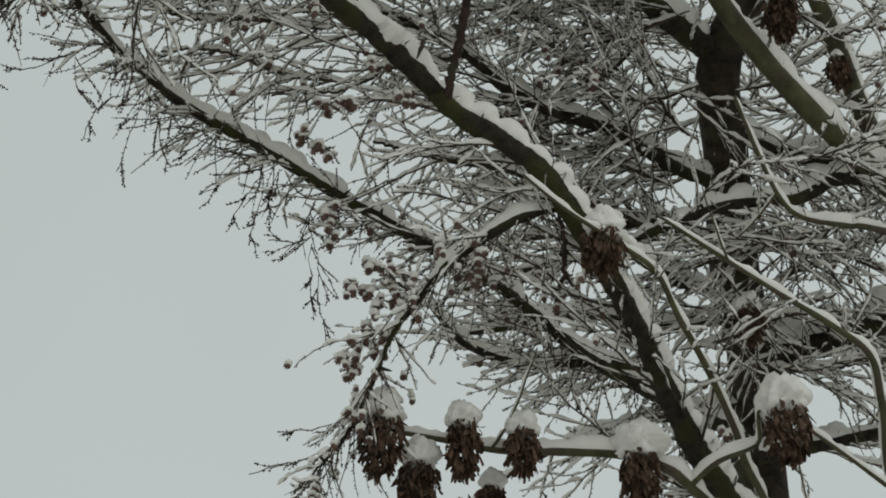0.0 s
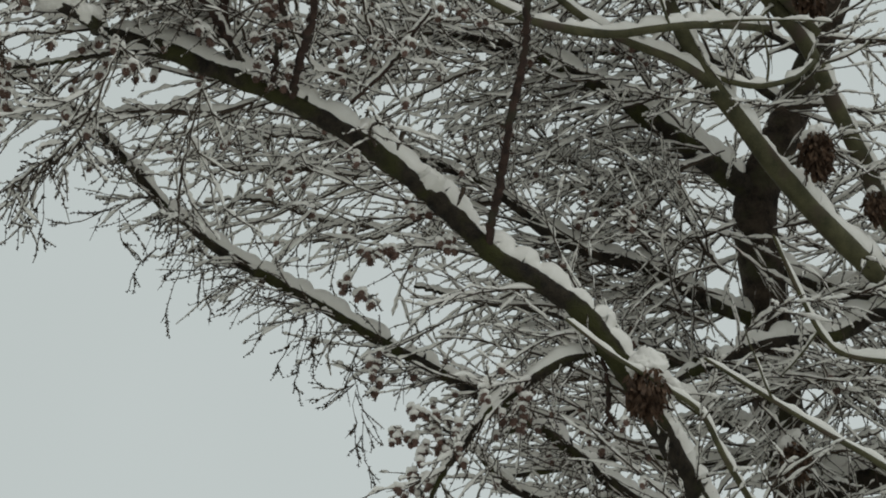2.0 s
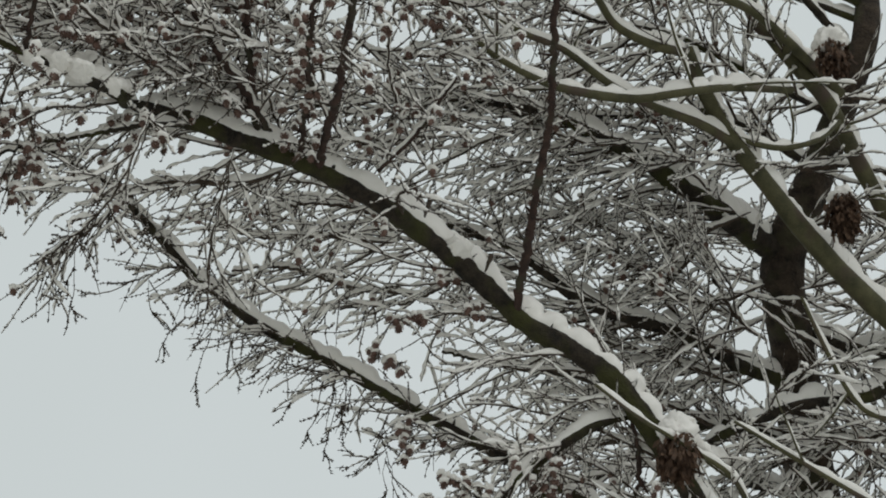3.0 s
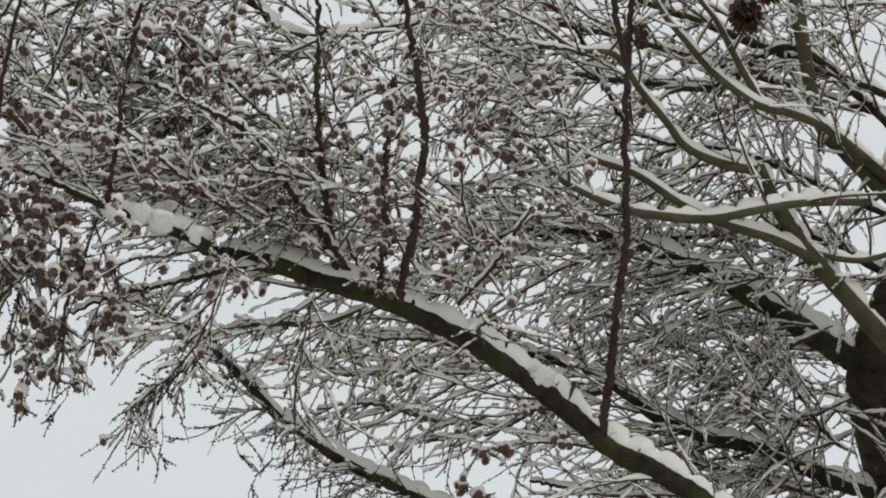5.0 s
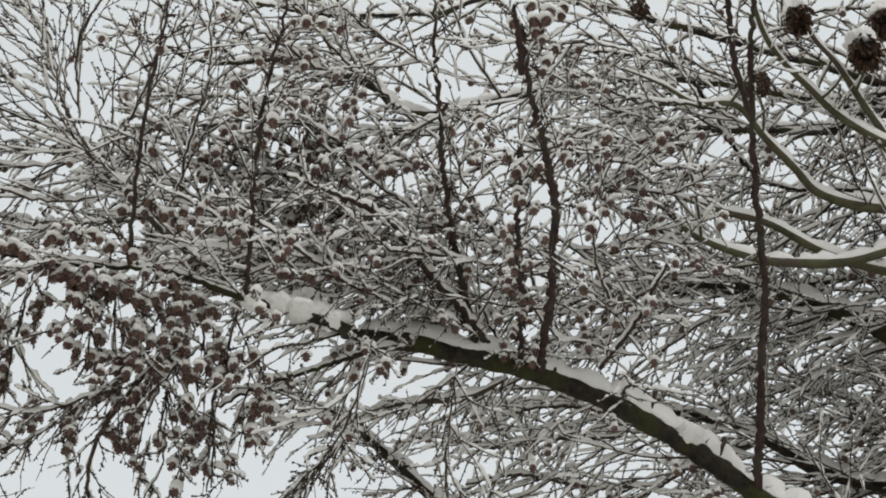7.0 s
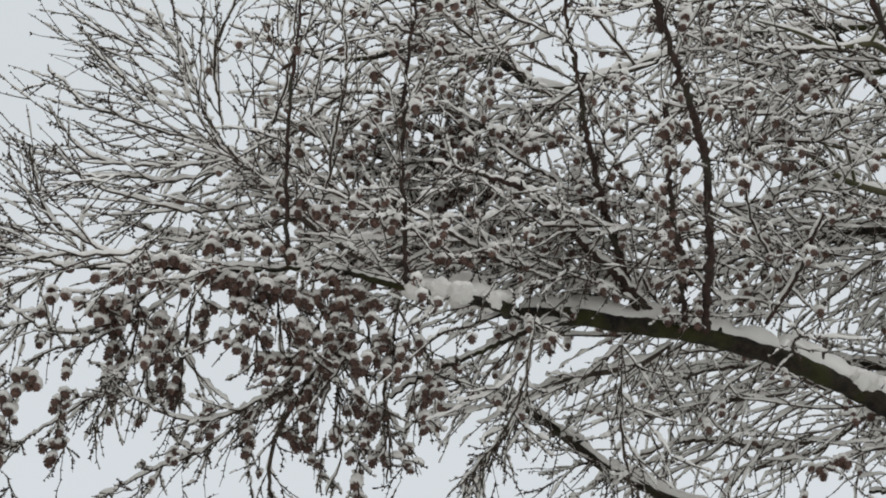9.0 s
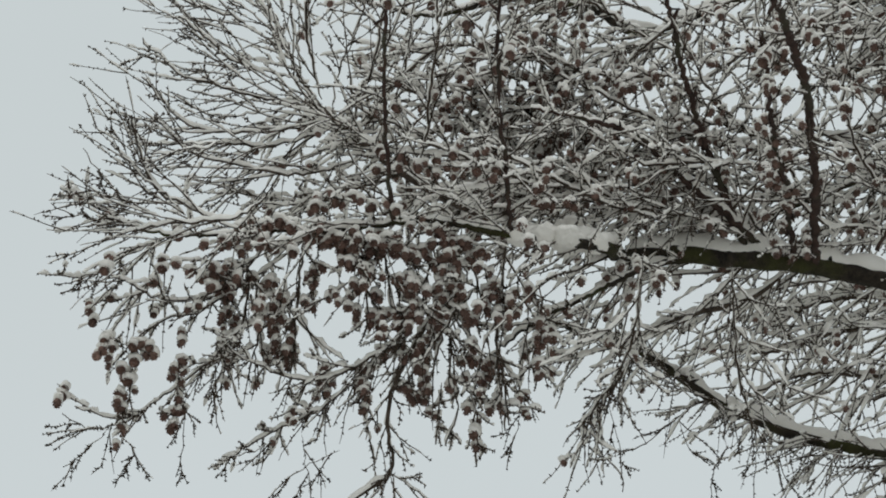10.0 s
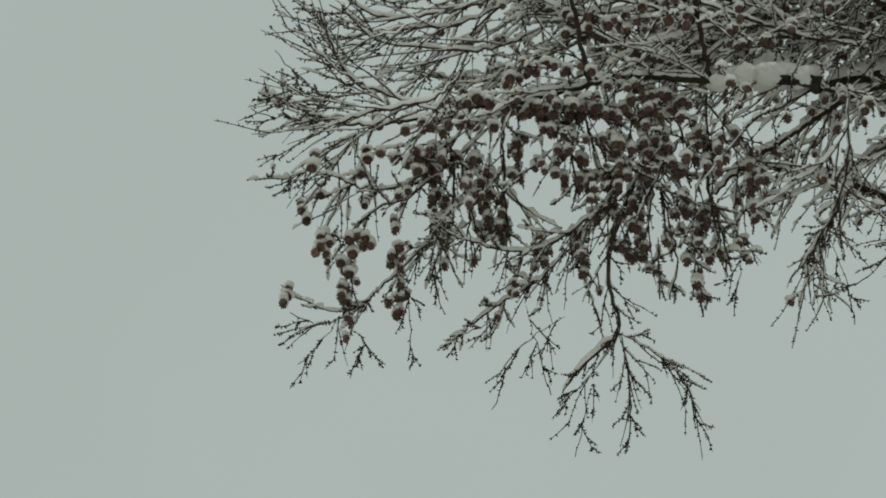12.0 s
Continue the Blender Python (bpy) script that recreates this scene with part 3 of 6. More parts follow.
larch_limb("bough", [(-0.560, 2.160, 4.996, 0.0062), (-0.659, 2.016, 5.010, 0.0050), (-0.743, 1.879, 5.022, 0.0038), (-0.821, 1.736, 5.041, 0.0026)], grow=20, size=0.22, cones=0.50)
larch_limb("bough", [(-0.541, 2.026, 5.100, 0.0062), (-0.665, 1.895, 5.097, 0.0050), (-0.757, 1.746, 5.116, 0.0038), (-0.835, 1.636, 5.110, 0.0026)], grow=20, size=0.22, cones=0.50)
larch_limb("bough", [(-0.927, 2.002, 5.006, 0.0062), (-1.028, 1.911, 4.980, 0.0050), (-1.148, 1.908, 4.883, 0.0038), (-1.214, 1.914, 4.796, 0.0026)], grow=20, size=0.22, cones=0.50)
larch_limb("bough", [(-0.367, 2.128, 5.076, 0.0062), (-0.482, 2.086, 5.009, 0.0052), (-0.601, 2.063, 4.928, 0.0042), (-0.743, 2.071, 4.817, 0.0033), (-0.837, 2.034, 4.753, 0.0024)], grow=20, size=0.22, cones=0.50)
larch_limb("bough", [(-0.408, 2.504, 4.788, 0.0062), (-0.499, 2.434, 4.749, 0.0050), (-0.610, 2.388, 4.686, 0.0038), (-0.712, 2.293, 4.663, 0.0026)], grow=20, size=0.22, cones=0.50)
larch_limb("bough", [(-0.340, 2.335, 4.931, 0.0062), (-0.192, 2.321, 4.921, 0.0050), (-0.071, 2.328, 4.887, 0.0038), (0.023, 2.294, 4.876, 0.0026)], grow=20, size=0.22, cones=0.50)
larch_limb("bough", [(-0.350, 2.396, 4.883, 0.0062), (-0.249, 2.427, 4.827, 0.0050), (-0.116, 2.406, 4.817, 0.0038), (-0.021, 2.402, 4.784, 0.0026)], grow=20, size=0.22, cones=0.50)
larch_limb("bough", [(-1.276, 2.178, 4.775, 0.0062), (-1.310, 2.066, 4.783, 0.0052), (-1.396, 2.020, 4.728, 0.0042), (-1.469, 1.948, 4.697, 0.0033), (-1.536, 1.868, 4.673, 0.0024)], grow=20, size=0.22, cones=0.50)
larch_limb("bough", [(0.594, 3.419, 4.681, 0.0085), (0.445, 3.360, 4.706, 0.0068), (0.283, 3.301, 4.730, 0.0051), (0.095, 3.260, 4.731, 0.0035)], grow=14, size=0.30, cones=0.10, snowy=0.9)
larch_limb("bough", [(0.462, 3.504, 4.580, 0.0085), (0.256, 3.481, 4.561, 0.0068), (0.095, 3.477, 4.519, 0.0051), (-0.092, 3.445, 4.511, 0.0035)], grow=14, size=0.30, cones=0.10, snowy=0.9)
larch_limb("bough", [(0.652, 3.579, 4.491, 0.0085), (0.808, 3.612, 4.405, 0.0068), (0.947, 3.588, 4.387, 0.0051), (1.084, 3.601, 4.324, 0.0035)], grow=14, size=0.30, cones=0.10, snowy=0.9)
larch_limb("bough", [(0.799, 3.532, 4.547, 0.0085), (0.953, 3.491, 4.550, 0.0068), (1.092, 3.505, 4.486, 0.0051), (1.170, 3.491, 4.456, 0.0035)], grow=14, size=0.30, cones=0.10, snowy=0.9)
larch_limb("bough", [(0.111, 3.203, 4.939, 0.0085), (-0.093, 3.192, 4.906, 0.0068), (-0.266, 3.217, 4.829, 0.0051), (-0.436, 3.205, 4.797, 0.0035)], grow=14, size=0.30, cones=0.10, snowy=0.9)
larch_limb("bough", [(0.740, 3.166, 4.984, 0.0085), (0.895, 3.117, 4.995, 0.0068), (1.005, 3.124, 4.940, 0.0051), (1.142, 3.085, 4.940, 0.0035)], grow=14, size=0.30, cones=0.10, snowy=0.9)
larch_limb("bough", [(0.682, 3.072, 5.096, 0.0085), (0.866, 3.033, 5.095, 0.0068), (1.034, 3.031, 5.050, 0.0051), (1.170, 2.975, 5.071, 0.0035)], grow=14, size=0.30, cones=0.10, snowy=0.9)
larch_limb("bough", [(0.535, 3.166, 4.984, 0.0085), (0.430, 3.210, 4.884, 0.0068), (0.326, 3.236, 4.807, 0.0051), (0.224, 3.260, 4.731, 0.0035)], grow=14, size=0.30, cones=0.10, snowy=0.9)
larch_limb("bough", [(0.638, 3.128, 5.029, 0.0085), (0.488, 3.145, 4.962, 0.0068), (0.355, 3.152, 4.906, 0.0051), (0.238, 3.187, 4.819, 0.0035)], grow=14, size=0.30, cones=0.10, snowy=0.9)
larch_limb("bough", [(0.667, 3.250, 4.883, 0.0085), (0.590, 3.248, 4.839, 0.0068), (0.500, 3.254, 4.785, 0.0051), (0.425, 3.288, 4.698, 0.0035)], grow=14, size=0.30, cones=0.10, snowy=0.9)
larch_limb("bough", [(0.579, 3.504, 4.580, 0.0085), (0.401, 3.425, 4.628, 0.0068), (0.225, 3.375, 4.641, 0.0051), (0.023, 3.353, 4.621, 0.0035)], grow=14, size=0.30, cones=0.10, snowy=0.9)
larch_limb("bough", [(0.726, 3.636, 4.423, 0.0085), (0.532, 3.640, 4.372, 0.0068), (0.341, 3.588, 4.387, 0.0051), (0.166, 3.583, 4.346, 0.0035)], grow=14, size=0.30, cones=0.10, snowy=0.9)
larch_limb("bough", [(0.799, 3.711, 4.334, 0.0085), (0.939, 3.705, 4.294, 0.0068), (1.077, 3.663, 4.298, 0.0051), (1.170, 3.648, 4.269, 0.0035)], grow=14, size=0.30, cones=0.10, snowy=0.9)
larch_limb("bough", [(0.316, 3.166, 4.984, 0.0085), (0.169, 3.108, 5.006, 0.0068), (-0.006, 3.087, 4.984, 0.0051), (-0.192, 3.104, 4.918, 0.0035)], grow=14, size=0.30, cones=0.10, snowy=0.9)
larch_limb("bough", [(0.579, 3.222, 4.917, 0.0085), (0.387, 3.145, 4.962, 0.0068), (0.240, 3.143, 4.918, 0.0051), (0.095, 3.104, 4.918, 0.0035)], grow=14, size=0.30, cones=0.10, snowy=0.9)
larch_limb("bough", [(0.755, 3.260, 4.872, 0.0085), (0.895, 3.229, 4.862, 0.0068), (1.034, 3.245, 4.796, 0.0051), (1.170, 3.214, 4.786, 0.0035)], grow=14, size=0.30, cones=0.10, snowy=0.9)
larch_limb("bough", [(0.755, 2.968, 5.219, 0.0085), (0.895, 2.921, 5.229, 0.0068), (1.034, 2.911, 5.194, 0.0051), (1.199, 2.864, 5.203, 0.0035)], grow=14, size=0.30, cones=0.10, snowy=0.9)
larch_limb("bough", [(0.579, 3.297, 4.827, 0.0085), (0.459, 3.257, 4.828, 0.0068), (0.341, 3.180, 4.873, 0.0051), (0.238, 3.104, 4.918, 0.0035)], grow=14, size=0.30, cones=0.10, snowy=0.9)
larch_limb("bough", [(0.623, 3.372, 4.737, 0.0085), (0.488, 3.322, 4.750, 0.0068), (0.384, 3.217, 4.829, 0.0051), (0.310, 3.140, 4.874, 0.0035)], grow=14, size=0.30, cones=0.10, snowy=0.9)
larch_limb("bough", [(0.660, 3.344, 4.771, 0.0085), (0.590, 3.290, 4.789, 0.0068), (0.528, 3.198, 4.851, 0.0051), (0.482, 3.131, 4.885, 0.0035)], grow=14, size=0.30, cones=0.10, snowy=0.9)
larch_limb("bough", [(-1.318, 1.540, 4.302, 0.0033), (-1.375, 1.498, 4.277, 0.0025), (-1.414, 1.414, 4.290, 0.0017)], grow=5, size=0.09, cones=0.03, ahead=0.9, snowy=0.8)
larch_limb("bough", [(-1.310, 1.838, 4.737, 0.0033), (-1.373, 1.777, 4.720, 0.0027), (-1.438, 1.694, 4.718, 0.0021), (-1.496, 1.629, 4.704, 0.0015)], grow=5, size=0.09, cones=0.03, ahead=0.9, snowy=0.8)
larch_limb("bough", [(-1.417, 1.773, 4.891, 0.0033), (-1.470, 1.719, 4.869, 0.0027), (-1.524, 1.666, 4.847, 0.0021), (-1.571, 1.605, 4.833, 0.0015)], grow=5, size=0.09, cones=0.03, ahead=0.9, snowy=0.8)
larch_limb("bough", [(-1.480, 1.751, 4.931, 0.0033), (-1.491, 1.689, 4.929, 0.0025), (-1.531, 1.604, 4.934, 0.0017)], grow=5, size=0.09, cones=0.03, ahead=0.9, snowy=0.8)
larch_limb("bough", [(-1.416, 1.767, 4.907, 0.0033), (-1.419, 1.703, 4.908, 0.0027), (-1.433, 1.635, 4.908, 0.0021), (-1.479, 1.570, 4.898, 0.0015)], grow=5, size=0.09, cones=0.03, ahead=0.9, snowy=0.8)
larch_limb("bough", [(-1.350, 1.766, 4.959, 0.0033), (-1.368, 1.685, 4.967, 0.0027), (-1.407, 1.596, 4.975, 0.0021), (-1.423, 1.518, 4.983, 0.0015)], grow=5, size=0.09, cones=0.03, ahead=0.9, snowy=0.8)
larch_limb("bough", [(-1.316, 1.800, 4.850, 0.0033), (-1.291, 1.716, 4.875, 0.0027), (-1.270, 1.642, 4.890, 0.0021), (-1.221, 1.561, 4.919, 0.0015)], grow=5, size=0.09, cones=0.03, ahead=0.9, snowy=0.8)
larch_limb("bough", [(-1.318, 1.540, 4.302, 0.0033), (-1.349, 1.517, 4.271, 0.0025), (-1.427, 1.476, 4.240, 0.0017)], grow=5, size=0.09, cones=0.03, ahead=0.9, snowy=0.8)
larch_limb("bough", [(-1.462, 1.616, 4.204, 0.0033), (-1.486, 1.551, 4.206, 0.0027), (-1.526, 1.498, 4.196, 0.0021), (-1.562, 1.468, 4.169, 0.0015)], grow=5, size=0.09, cones=0.03, ahead=0.9, snowy=0.8)
larch_limb("bough", [(-1.427, 1.612, 4.217, 0.0033), (-1.432, 1.555, 4.219, 0.0027), (-1.449, 1.502, 4.215, 0.0021), (-1.476, 1.420, 4.229, 0.0015)], grow=5, size=0.09, cones=0.03, ahead=0.9, snowy=0.8)
larch_limb("bough", [(-1.482, 1.608, 4.204, 0.0033), (-1.515, 1.566, 4.187, 0.0025), (-1.570, 1.524, 4.164, 0.0017)], grow=5, size=0.09, cones=0.03, ahead=0.9, snowy=0.8)
larch_limb("bough", [(-1.343, 1.859, 4.688, 0.0033), (-1.443, 1.828, 4.637, 0.0027), (-1.501, 1.824, 4.581, 0.0021), (-1.551, 1.805, 4.535, 0.0015)], grow=5, size=0.09, cones=0.03, ahead=0.9, snowy=0.8)
larch_limb("bough", [(-1.255, 1.832, 4.751, 0.0033), (-1.190, 1.744, 4.790, 0.0027), (-1.105, 1.668, 4.828, 0.0021), (-1.051, 1.570, 4.871, 0.0015)], grow=5, size=0.09, cones=0.03, ahead=0.9, snowy=0.8)
larch_limb("bough", [(-1.190, 1.878, 4.652, 0.0033), (-1.083, 1.809, 4.691, 0.0027), (-1.014, 1.707, 4.743, 0.0021), (-0.954, 1.593, 4.800, 0.0015)], grow=5, size=0.09, cones=0.03, ahead=0.9, snowy=0.8)
larch_limb("bough", [(-1.360, 1.816, 4.808, 0.0033), (-1.432, 1.776, 4.772, 0.0027), (-1.499, 1.727, 4.744, 0.0021), (-1.545, 1.647, 4.745, 0.0015)], grow=5, size=0.09, cones=0.03, ahead=0.9, snowy=0.8)
larch_limb("bough", [(-1.407, 1.786, 4.350, 0.0046), (-1.434, 1.860, 4.262, 0.0040), (-1.478, 1.903, 4.192, 0.0034), (-1.592, 1.913, 4.126, 0.0029), (-1.709, 1.907, 4.071, 0.0023), (-1.784, 1.841, 4.072, 0.0017)], grow=15, size=0.15, cones=0.59, hang=1.0)
larch_limb("bough", [(-1.194, 1.871, 4.349, 0.0046), (-1.214, 1.948, 4.261, 0.0035), (-1.242, 1.998, 4.191, 0.0023)], grow=6, size=0.15, cones=1.02, hang=1.0)
larch_limb("bough", [(-1.293, 1.832, 4.349, 0.0046), (-1.351, 1.922, 4.241, 0.0035), (-1.387, 1.987, 4.157, 0.0023)], grow=6, size=0.15, cones=0.59, hang=1.0)
larch_limb("bough", [(-1.047, 1.925, 4.352, 0.0046), (-1.132, 2.019, 4.233, 0.0040), (-1.234, 2.038, 4.163, 0.0034), (-1.354, 2.015, 4.120, 0.0029), (-1.421, 1.953, 4.121, 0.0023), (-1.472, 1.881, 4.133, 0.0017)], grow=18, size=0.15, cones=0.77, hang=1.0)
larch_limb("bough", [(-1.240, 2.075, 4.186, 0.0046), (-1.350, 2.082, 4.123, 0.0037), (-1.438, 2.069, 4.081, 0.0029), (-1.569, 2.048, 4.033, 0.0020)], grow=9, size=0.15, cones=0.42, hang=1.0)
larch_limb("bough", [(-0.930, 1.994, 4.335, 0.0046), (-1.006, 2.107, 4.205, 0.0037), (-1.023, 2.179, 4.121, 0.0029), (-1.033, 2.225, 4.059, 0.0020)], grow=9, size=0.15, cones=1.02, hang=1.0)
larch_limb("bough", [(-0.693, 2.126, 4.307, 0.0046), (-0.793, 2.249, 4.162, 0.0035), (-0.921, 2.297, 4.064, 0.0023)], grow=12, size=0.15, cones=0.13, hang=1.0)
larch_limb("bough", [(-0.545, 2.207, 4.291, 0.0046), (-0.593, 2.348, 4.148, 0.0035), (-0.603, 2.431, 4.057, 0.0023)], grow=8, size=0.15, cones=0.09, hang=1.0)
larch_limb("bough", [(-1.546, 1.725, 4.354, 0.0046), (-1.645, 1.714, 4.307, 0.0035), (-1.735, 1.697, 4.268, 0.0023)], grow=6, size=0.15, cones=0.51, hang=1.0)
larch_limb("bough", [(-1.151, 1.884, 4.352, 0.0046), (-1.163, 1.978, 4.254, 0.0037), (-1.088, 2.060, 4.190, 0.0029), (-1.115, 2.127, 4.107, 0.0020)], grow=7, size=0.15, cones=0.59, hang=1.0)
larch_limb("bough", [(-1.007, 1.948, 4.347, 0.0046), (-1.016, 2.028, 4.260, 0.0037), (-1.081, 2.044, 4.204, 0.0029), (-1.139, 2.099, 4.121, 0.0020)], grow=7, size=0.15, cones=0.59, hang=1.0)
larch_limb("bough", [(-1.340, 1.814, 4.349, 0.0046), (-1.465, 1.834, 4.272, 0.0037), (-1.569, 1.802, 4.240, 0.0029), (-1.656, 1.706, 4.259, 0.0020)], grow=10, size=0.15, cones=0.68, hang=1.0)
larch_limb("bough", [(-1.440, 1.853, 4.291, 0.0046), (-1.532, 1.849, 4.241, 0.0037), (-1.589, 1.822, 4.220, 0.0029), (-1.654, 1.818, 4.177, 0.0020)], grow=8, size=0.15, cones=0.51, hang=1.0)
larch_limb("bough", [(-1.336, 1.894, 4.290, 0.0046), (-1.411, 1.907, 4.234, 0.0037), (-1.440, 1.928, 4.185, 0.0029), (-1.451, 1.946, 4.142, 0.0020)], grow=8, size=0.15, cones=1.02, hang=1.0)
larch_limb("bough", [(-1.019, 2.029, 4.372, 0.0068), (-1.141, 2.058, 4.220, 0.0061), (-1.227, 2.103, 4.116, 0.0055), (-1.258, 2.154, 4.034, 0.0050), (-1.268, 2.187, 3.990, 0.0044), (-1.338, 2.181, 3.946, 0.0033), (-1.400, 2.184, 3.899, 0.0016)], grow=26, size=0.07, cones=0.00, ahead=0.5, hang=0.7)
larch_limb("bough", [(-1.268, 2.187, 3.990, 0.0044), (-1.231, 2.251, 3.960, 0.0033), (-1.204, 2.327, 3.915, 0.0022), (-1.220, 2.384, 3.863, 0.0011)], grow=10, size=0.06, cones=0.00, ahead=0.5, hang=0.6)
larch_limb("bough", [(-1.267, 2.186, 3.991, 0.0044), (-1.279, 2.233, 3.949, 0.0033), (-1.309, 2.287, 3.893, 0.0022), (-1.349, 2.337, 3.834, 0.0011)], grow=8, size=0.05, cones=0.00, ahead=0.5, hang=0.6)
larch_limb("bough", [(0.953, 3.428, 4.516, 0.0086), (0.792, 3.422, 4.492, 0.0069), (0.647, 3.443, 4.435, 0.0053), (0.517, 3.437, 4.412, 0.0037)], grow=14, size=0.22, cones=0.06)
larch_limb("bough", [(0.595, 3.612, 4.296, 0.0086), (0.721, 3.577, 4.306, 0.0069), (0.845, 3.525, 4.338, 0.0053), (0.983, 3.473, 4.369, 0.0037)], grow=14, size=0.22, cones=0.06)
larch_limb("bough", [(-0.288, 3.044, 4.871, 0.0091), (-0.451, 2.988, 4.840, 0.0073), (-0.616, 2.942, 4.800, 0.0055), (-0.751, 2.862, 4.794, 0.0038)], grow=20, size=0.26, cones=0.08)
larch_limb("bough", [(-0.233, 3.161, 4.802, 0.0091), (-0.393, 3.105, 4.770, 0.0073), (-0.542, 3.019, 4.765, 0.0055), (-0.681, 2.983, 4.725, 0.0038)], grow=20, size=0.26, cones=0.08)
larch_limb("bough", [(-0.200, 3.079, 4.871, 0.0091), (-0.323, 2.969, 4.891, 0.0073), (-0.480, 2.903, 4.868, 0.0055), (-0.593, 2.878, 4.828, 0.0038)], grow=20, size=0.26, cones=0.08)
larch_limb("bough", [(-1.101, 2.110, 4.160, 0.0038), (-1.119, 2.177, 4.100, 0.0029), (-1.164, 2.215, 4.048, 0.0021)], grow=5, size=0.06, cones=0.40)
larch_limb("bough", [(-1.032, 2.166, 4.152, 0.0038), (-1.041, 2.209, 4.114, 0.0029), (-1.052, 2.252, 4.076, 0.0021)], grow=5, size=0.06, cones=0.40)
larch_limb("bough", [(-1.087, 2.159, 4.130, 0.0038), (-1.100, 2.228, 4.070, 0.0029), (-1.123, 2.272, 4.025, 0.0021)], grow=5, size=0.06, cones=0.40)
larch_limb("bough", [(-1.133, 2.128, 4.130, 0.0038), (-1.155, 2.172, 4.085, 0.0029), (-1.180, 2.204, 4.048, 0.0021)], grow=5, size=0.06, cones=0.40)
larch_limb("bough", [(-0.958, 2.156, 4.196, 0.0038), (-0.958, 2.186, 4.174, 0.0029), (-0.972, 2.216, 4.144, 0.0021)], grow=5, size=0.06, cones=0.40)
larch_limb("bough", [(-0.741, 2.209, 4.780, 0.0065), (-0.841, 2.118, 4.780, 0.0052), (-0.961, 2.082, 4.733, 0.0040), (-1.069, 2.020, 4.709, 0.0027)], grow=16, size=0.16, cones=1.10)
larch_limb("bough", [(-0.698, 2.035, 4.921, 0.0065), (-0.828, 2.018, 4.857, 0.0052), (-0.922, 1.952, 4.840, 0.0040), (-1.048, 1.935, 4.778, 0.0027)], grow=16, size=0.16, cones=1.10)
larch_limb("bough", [(-0.773, 1.952, 4.960, 0.0065), (-0.895, 1.917, 4.912, 0.0052), (-0.999, 1.910, 4.848, 0.0040), (-1.087, 1.868, 4.816, 0.0027)], grow=16, size=0.16, cones=1.10)
larch_limb("bough", [(-0.627, 1.926, 5.022, 0.0065), (-0.753, 1.900, 4.965, 0.0052), (-0.849, 1.803, 4.971, 0.0040), (-0.943, 1.707, 4.976, 0.0027)], grow=16, size=0.16, cones=1.10)
larch_limb("bough", [(-0.751, 2.099, 4.858, 0.0065), (-0.869, 2.054, 4.819, 0.0052), (-0.982, 2.001, 4.787, 0.0040), (-1.100, 1.966, 4.740, 0.0027)], grow=16, size=0.16, cones=1.10)
larch_limb("bough", [(-0.075, 2.635, 4.979, 0.0069), (-0.203, 2.621, 4.914, 0.0056), (-0.308, 2.581, 4.874, 0.0042), (-0.407, 2.566, 4.819, 0.0029)], grow=14, size=0.20, cones=0.20)
larch_limb("bough", [(-0.096, 2.728, 4.904, 0.0069), (-0.231, 2.688, 4.857, 0.0056), (-0.335, 2.648, 4.817, 0.0042), (-0.430, 2.623, 4.770, 0.0029)], grow=14, size=0.20, cones=0.20)
larch_limb("bough", [(0.031, 2.373, 5.203, 0.0069), (-0.102, 2.370, 5.128, 0.0056), (-0.204, 2.323, 5.095, 0.0042), (-0.308, 2.285, 5.054, 0.0029)], grow=14, size=0.20, cones=0.20)
larch_limb("hanging_twig", [(-0.771, 2.824, 4.581, 0.0026), (-0.842, 2.833, 4.571, 0.0022), (-0.926, 2.851, 4.550, 0.0018), (-1.011, 2.862, 4.537, 0.0014)], grow=3, size=0.05, cones=0.00, snowy=0.3)
larch_limb("hanging_twig", [(-0.842, 2.833, 4.571, 0.0026), (-0.838, 2.883, 4.512, 0.0021), (-0.790, 2.923, 4.464, 0.0016)], grow=3, size=0.05, cones=0.00, snowy=0.3)
larch_limb("hanging_twig", [(-0.677, 2.874, 4.522, 0.0026), (-0.693, 2.916, 4.472, 0.0022), (-0.721, 2.966, 4.412, 0.0018), (-0.751, 3.012, 4.358, 0.0014)], grow=3, size=0.05, cones=0.00, snowy=0.3)
larch_limb("hanging_twig", [(-0.677, 2.874, 4.522, 0.0026), (-0.732, 2.895, 4.497, 0.0022), (-0.797, 2.924, 4.462, 0.0018), (-0.829, 2.966, 4.412, 0.0014)], grow=3, size=0.05, cones=0.00, snowy=0.3)
larch_limb("hanging_twig", [(-0.673, 2.874, 4.522, 0.0026), (-0.657, 2.916, 4.472, 0.0022), (-0.641, 2.966, 4.412, 0.0018), (-0.625, 3.004, 4.368, 0.0014)], grow=3, size=0.05, cones=0.00, snowy=0.3)
larch_limb("hanging_twig", [(-0.628, 2.924, 4.462, 0.0026), (-0.576, 2.954, 4.427, 0.0022), (-0.498, 2.983, 4.393, 0.0018), (-0.394, 2.995, 4.378, 0.0014)], grow=3, size=0.05, cones=0.00, snowy=0.3)
larch_limb("hanging_twig", [(-0.381, 3.000, 4.373, 0.0026), (-0.433, 3.012, 4.358, 0.0022), (-0.498, 3.025, 4.343, 0.0018), (-0.557, 3.045, 4.318, 0.0014)], grow=3, size=0.05, cones=0.00, snowy=0.3)
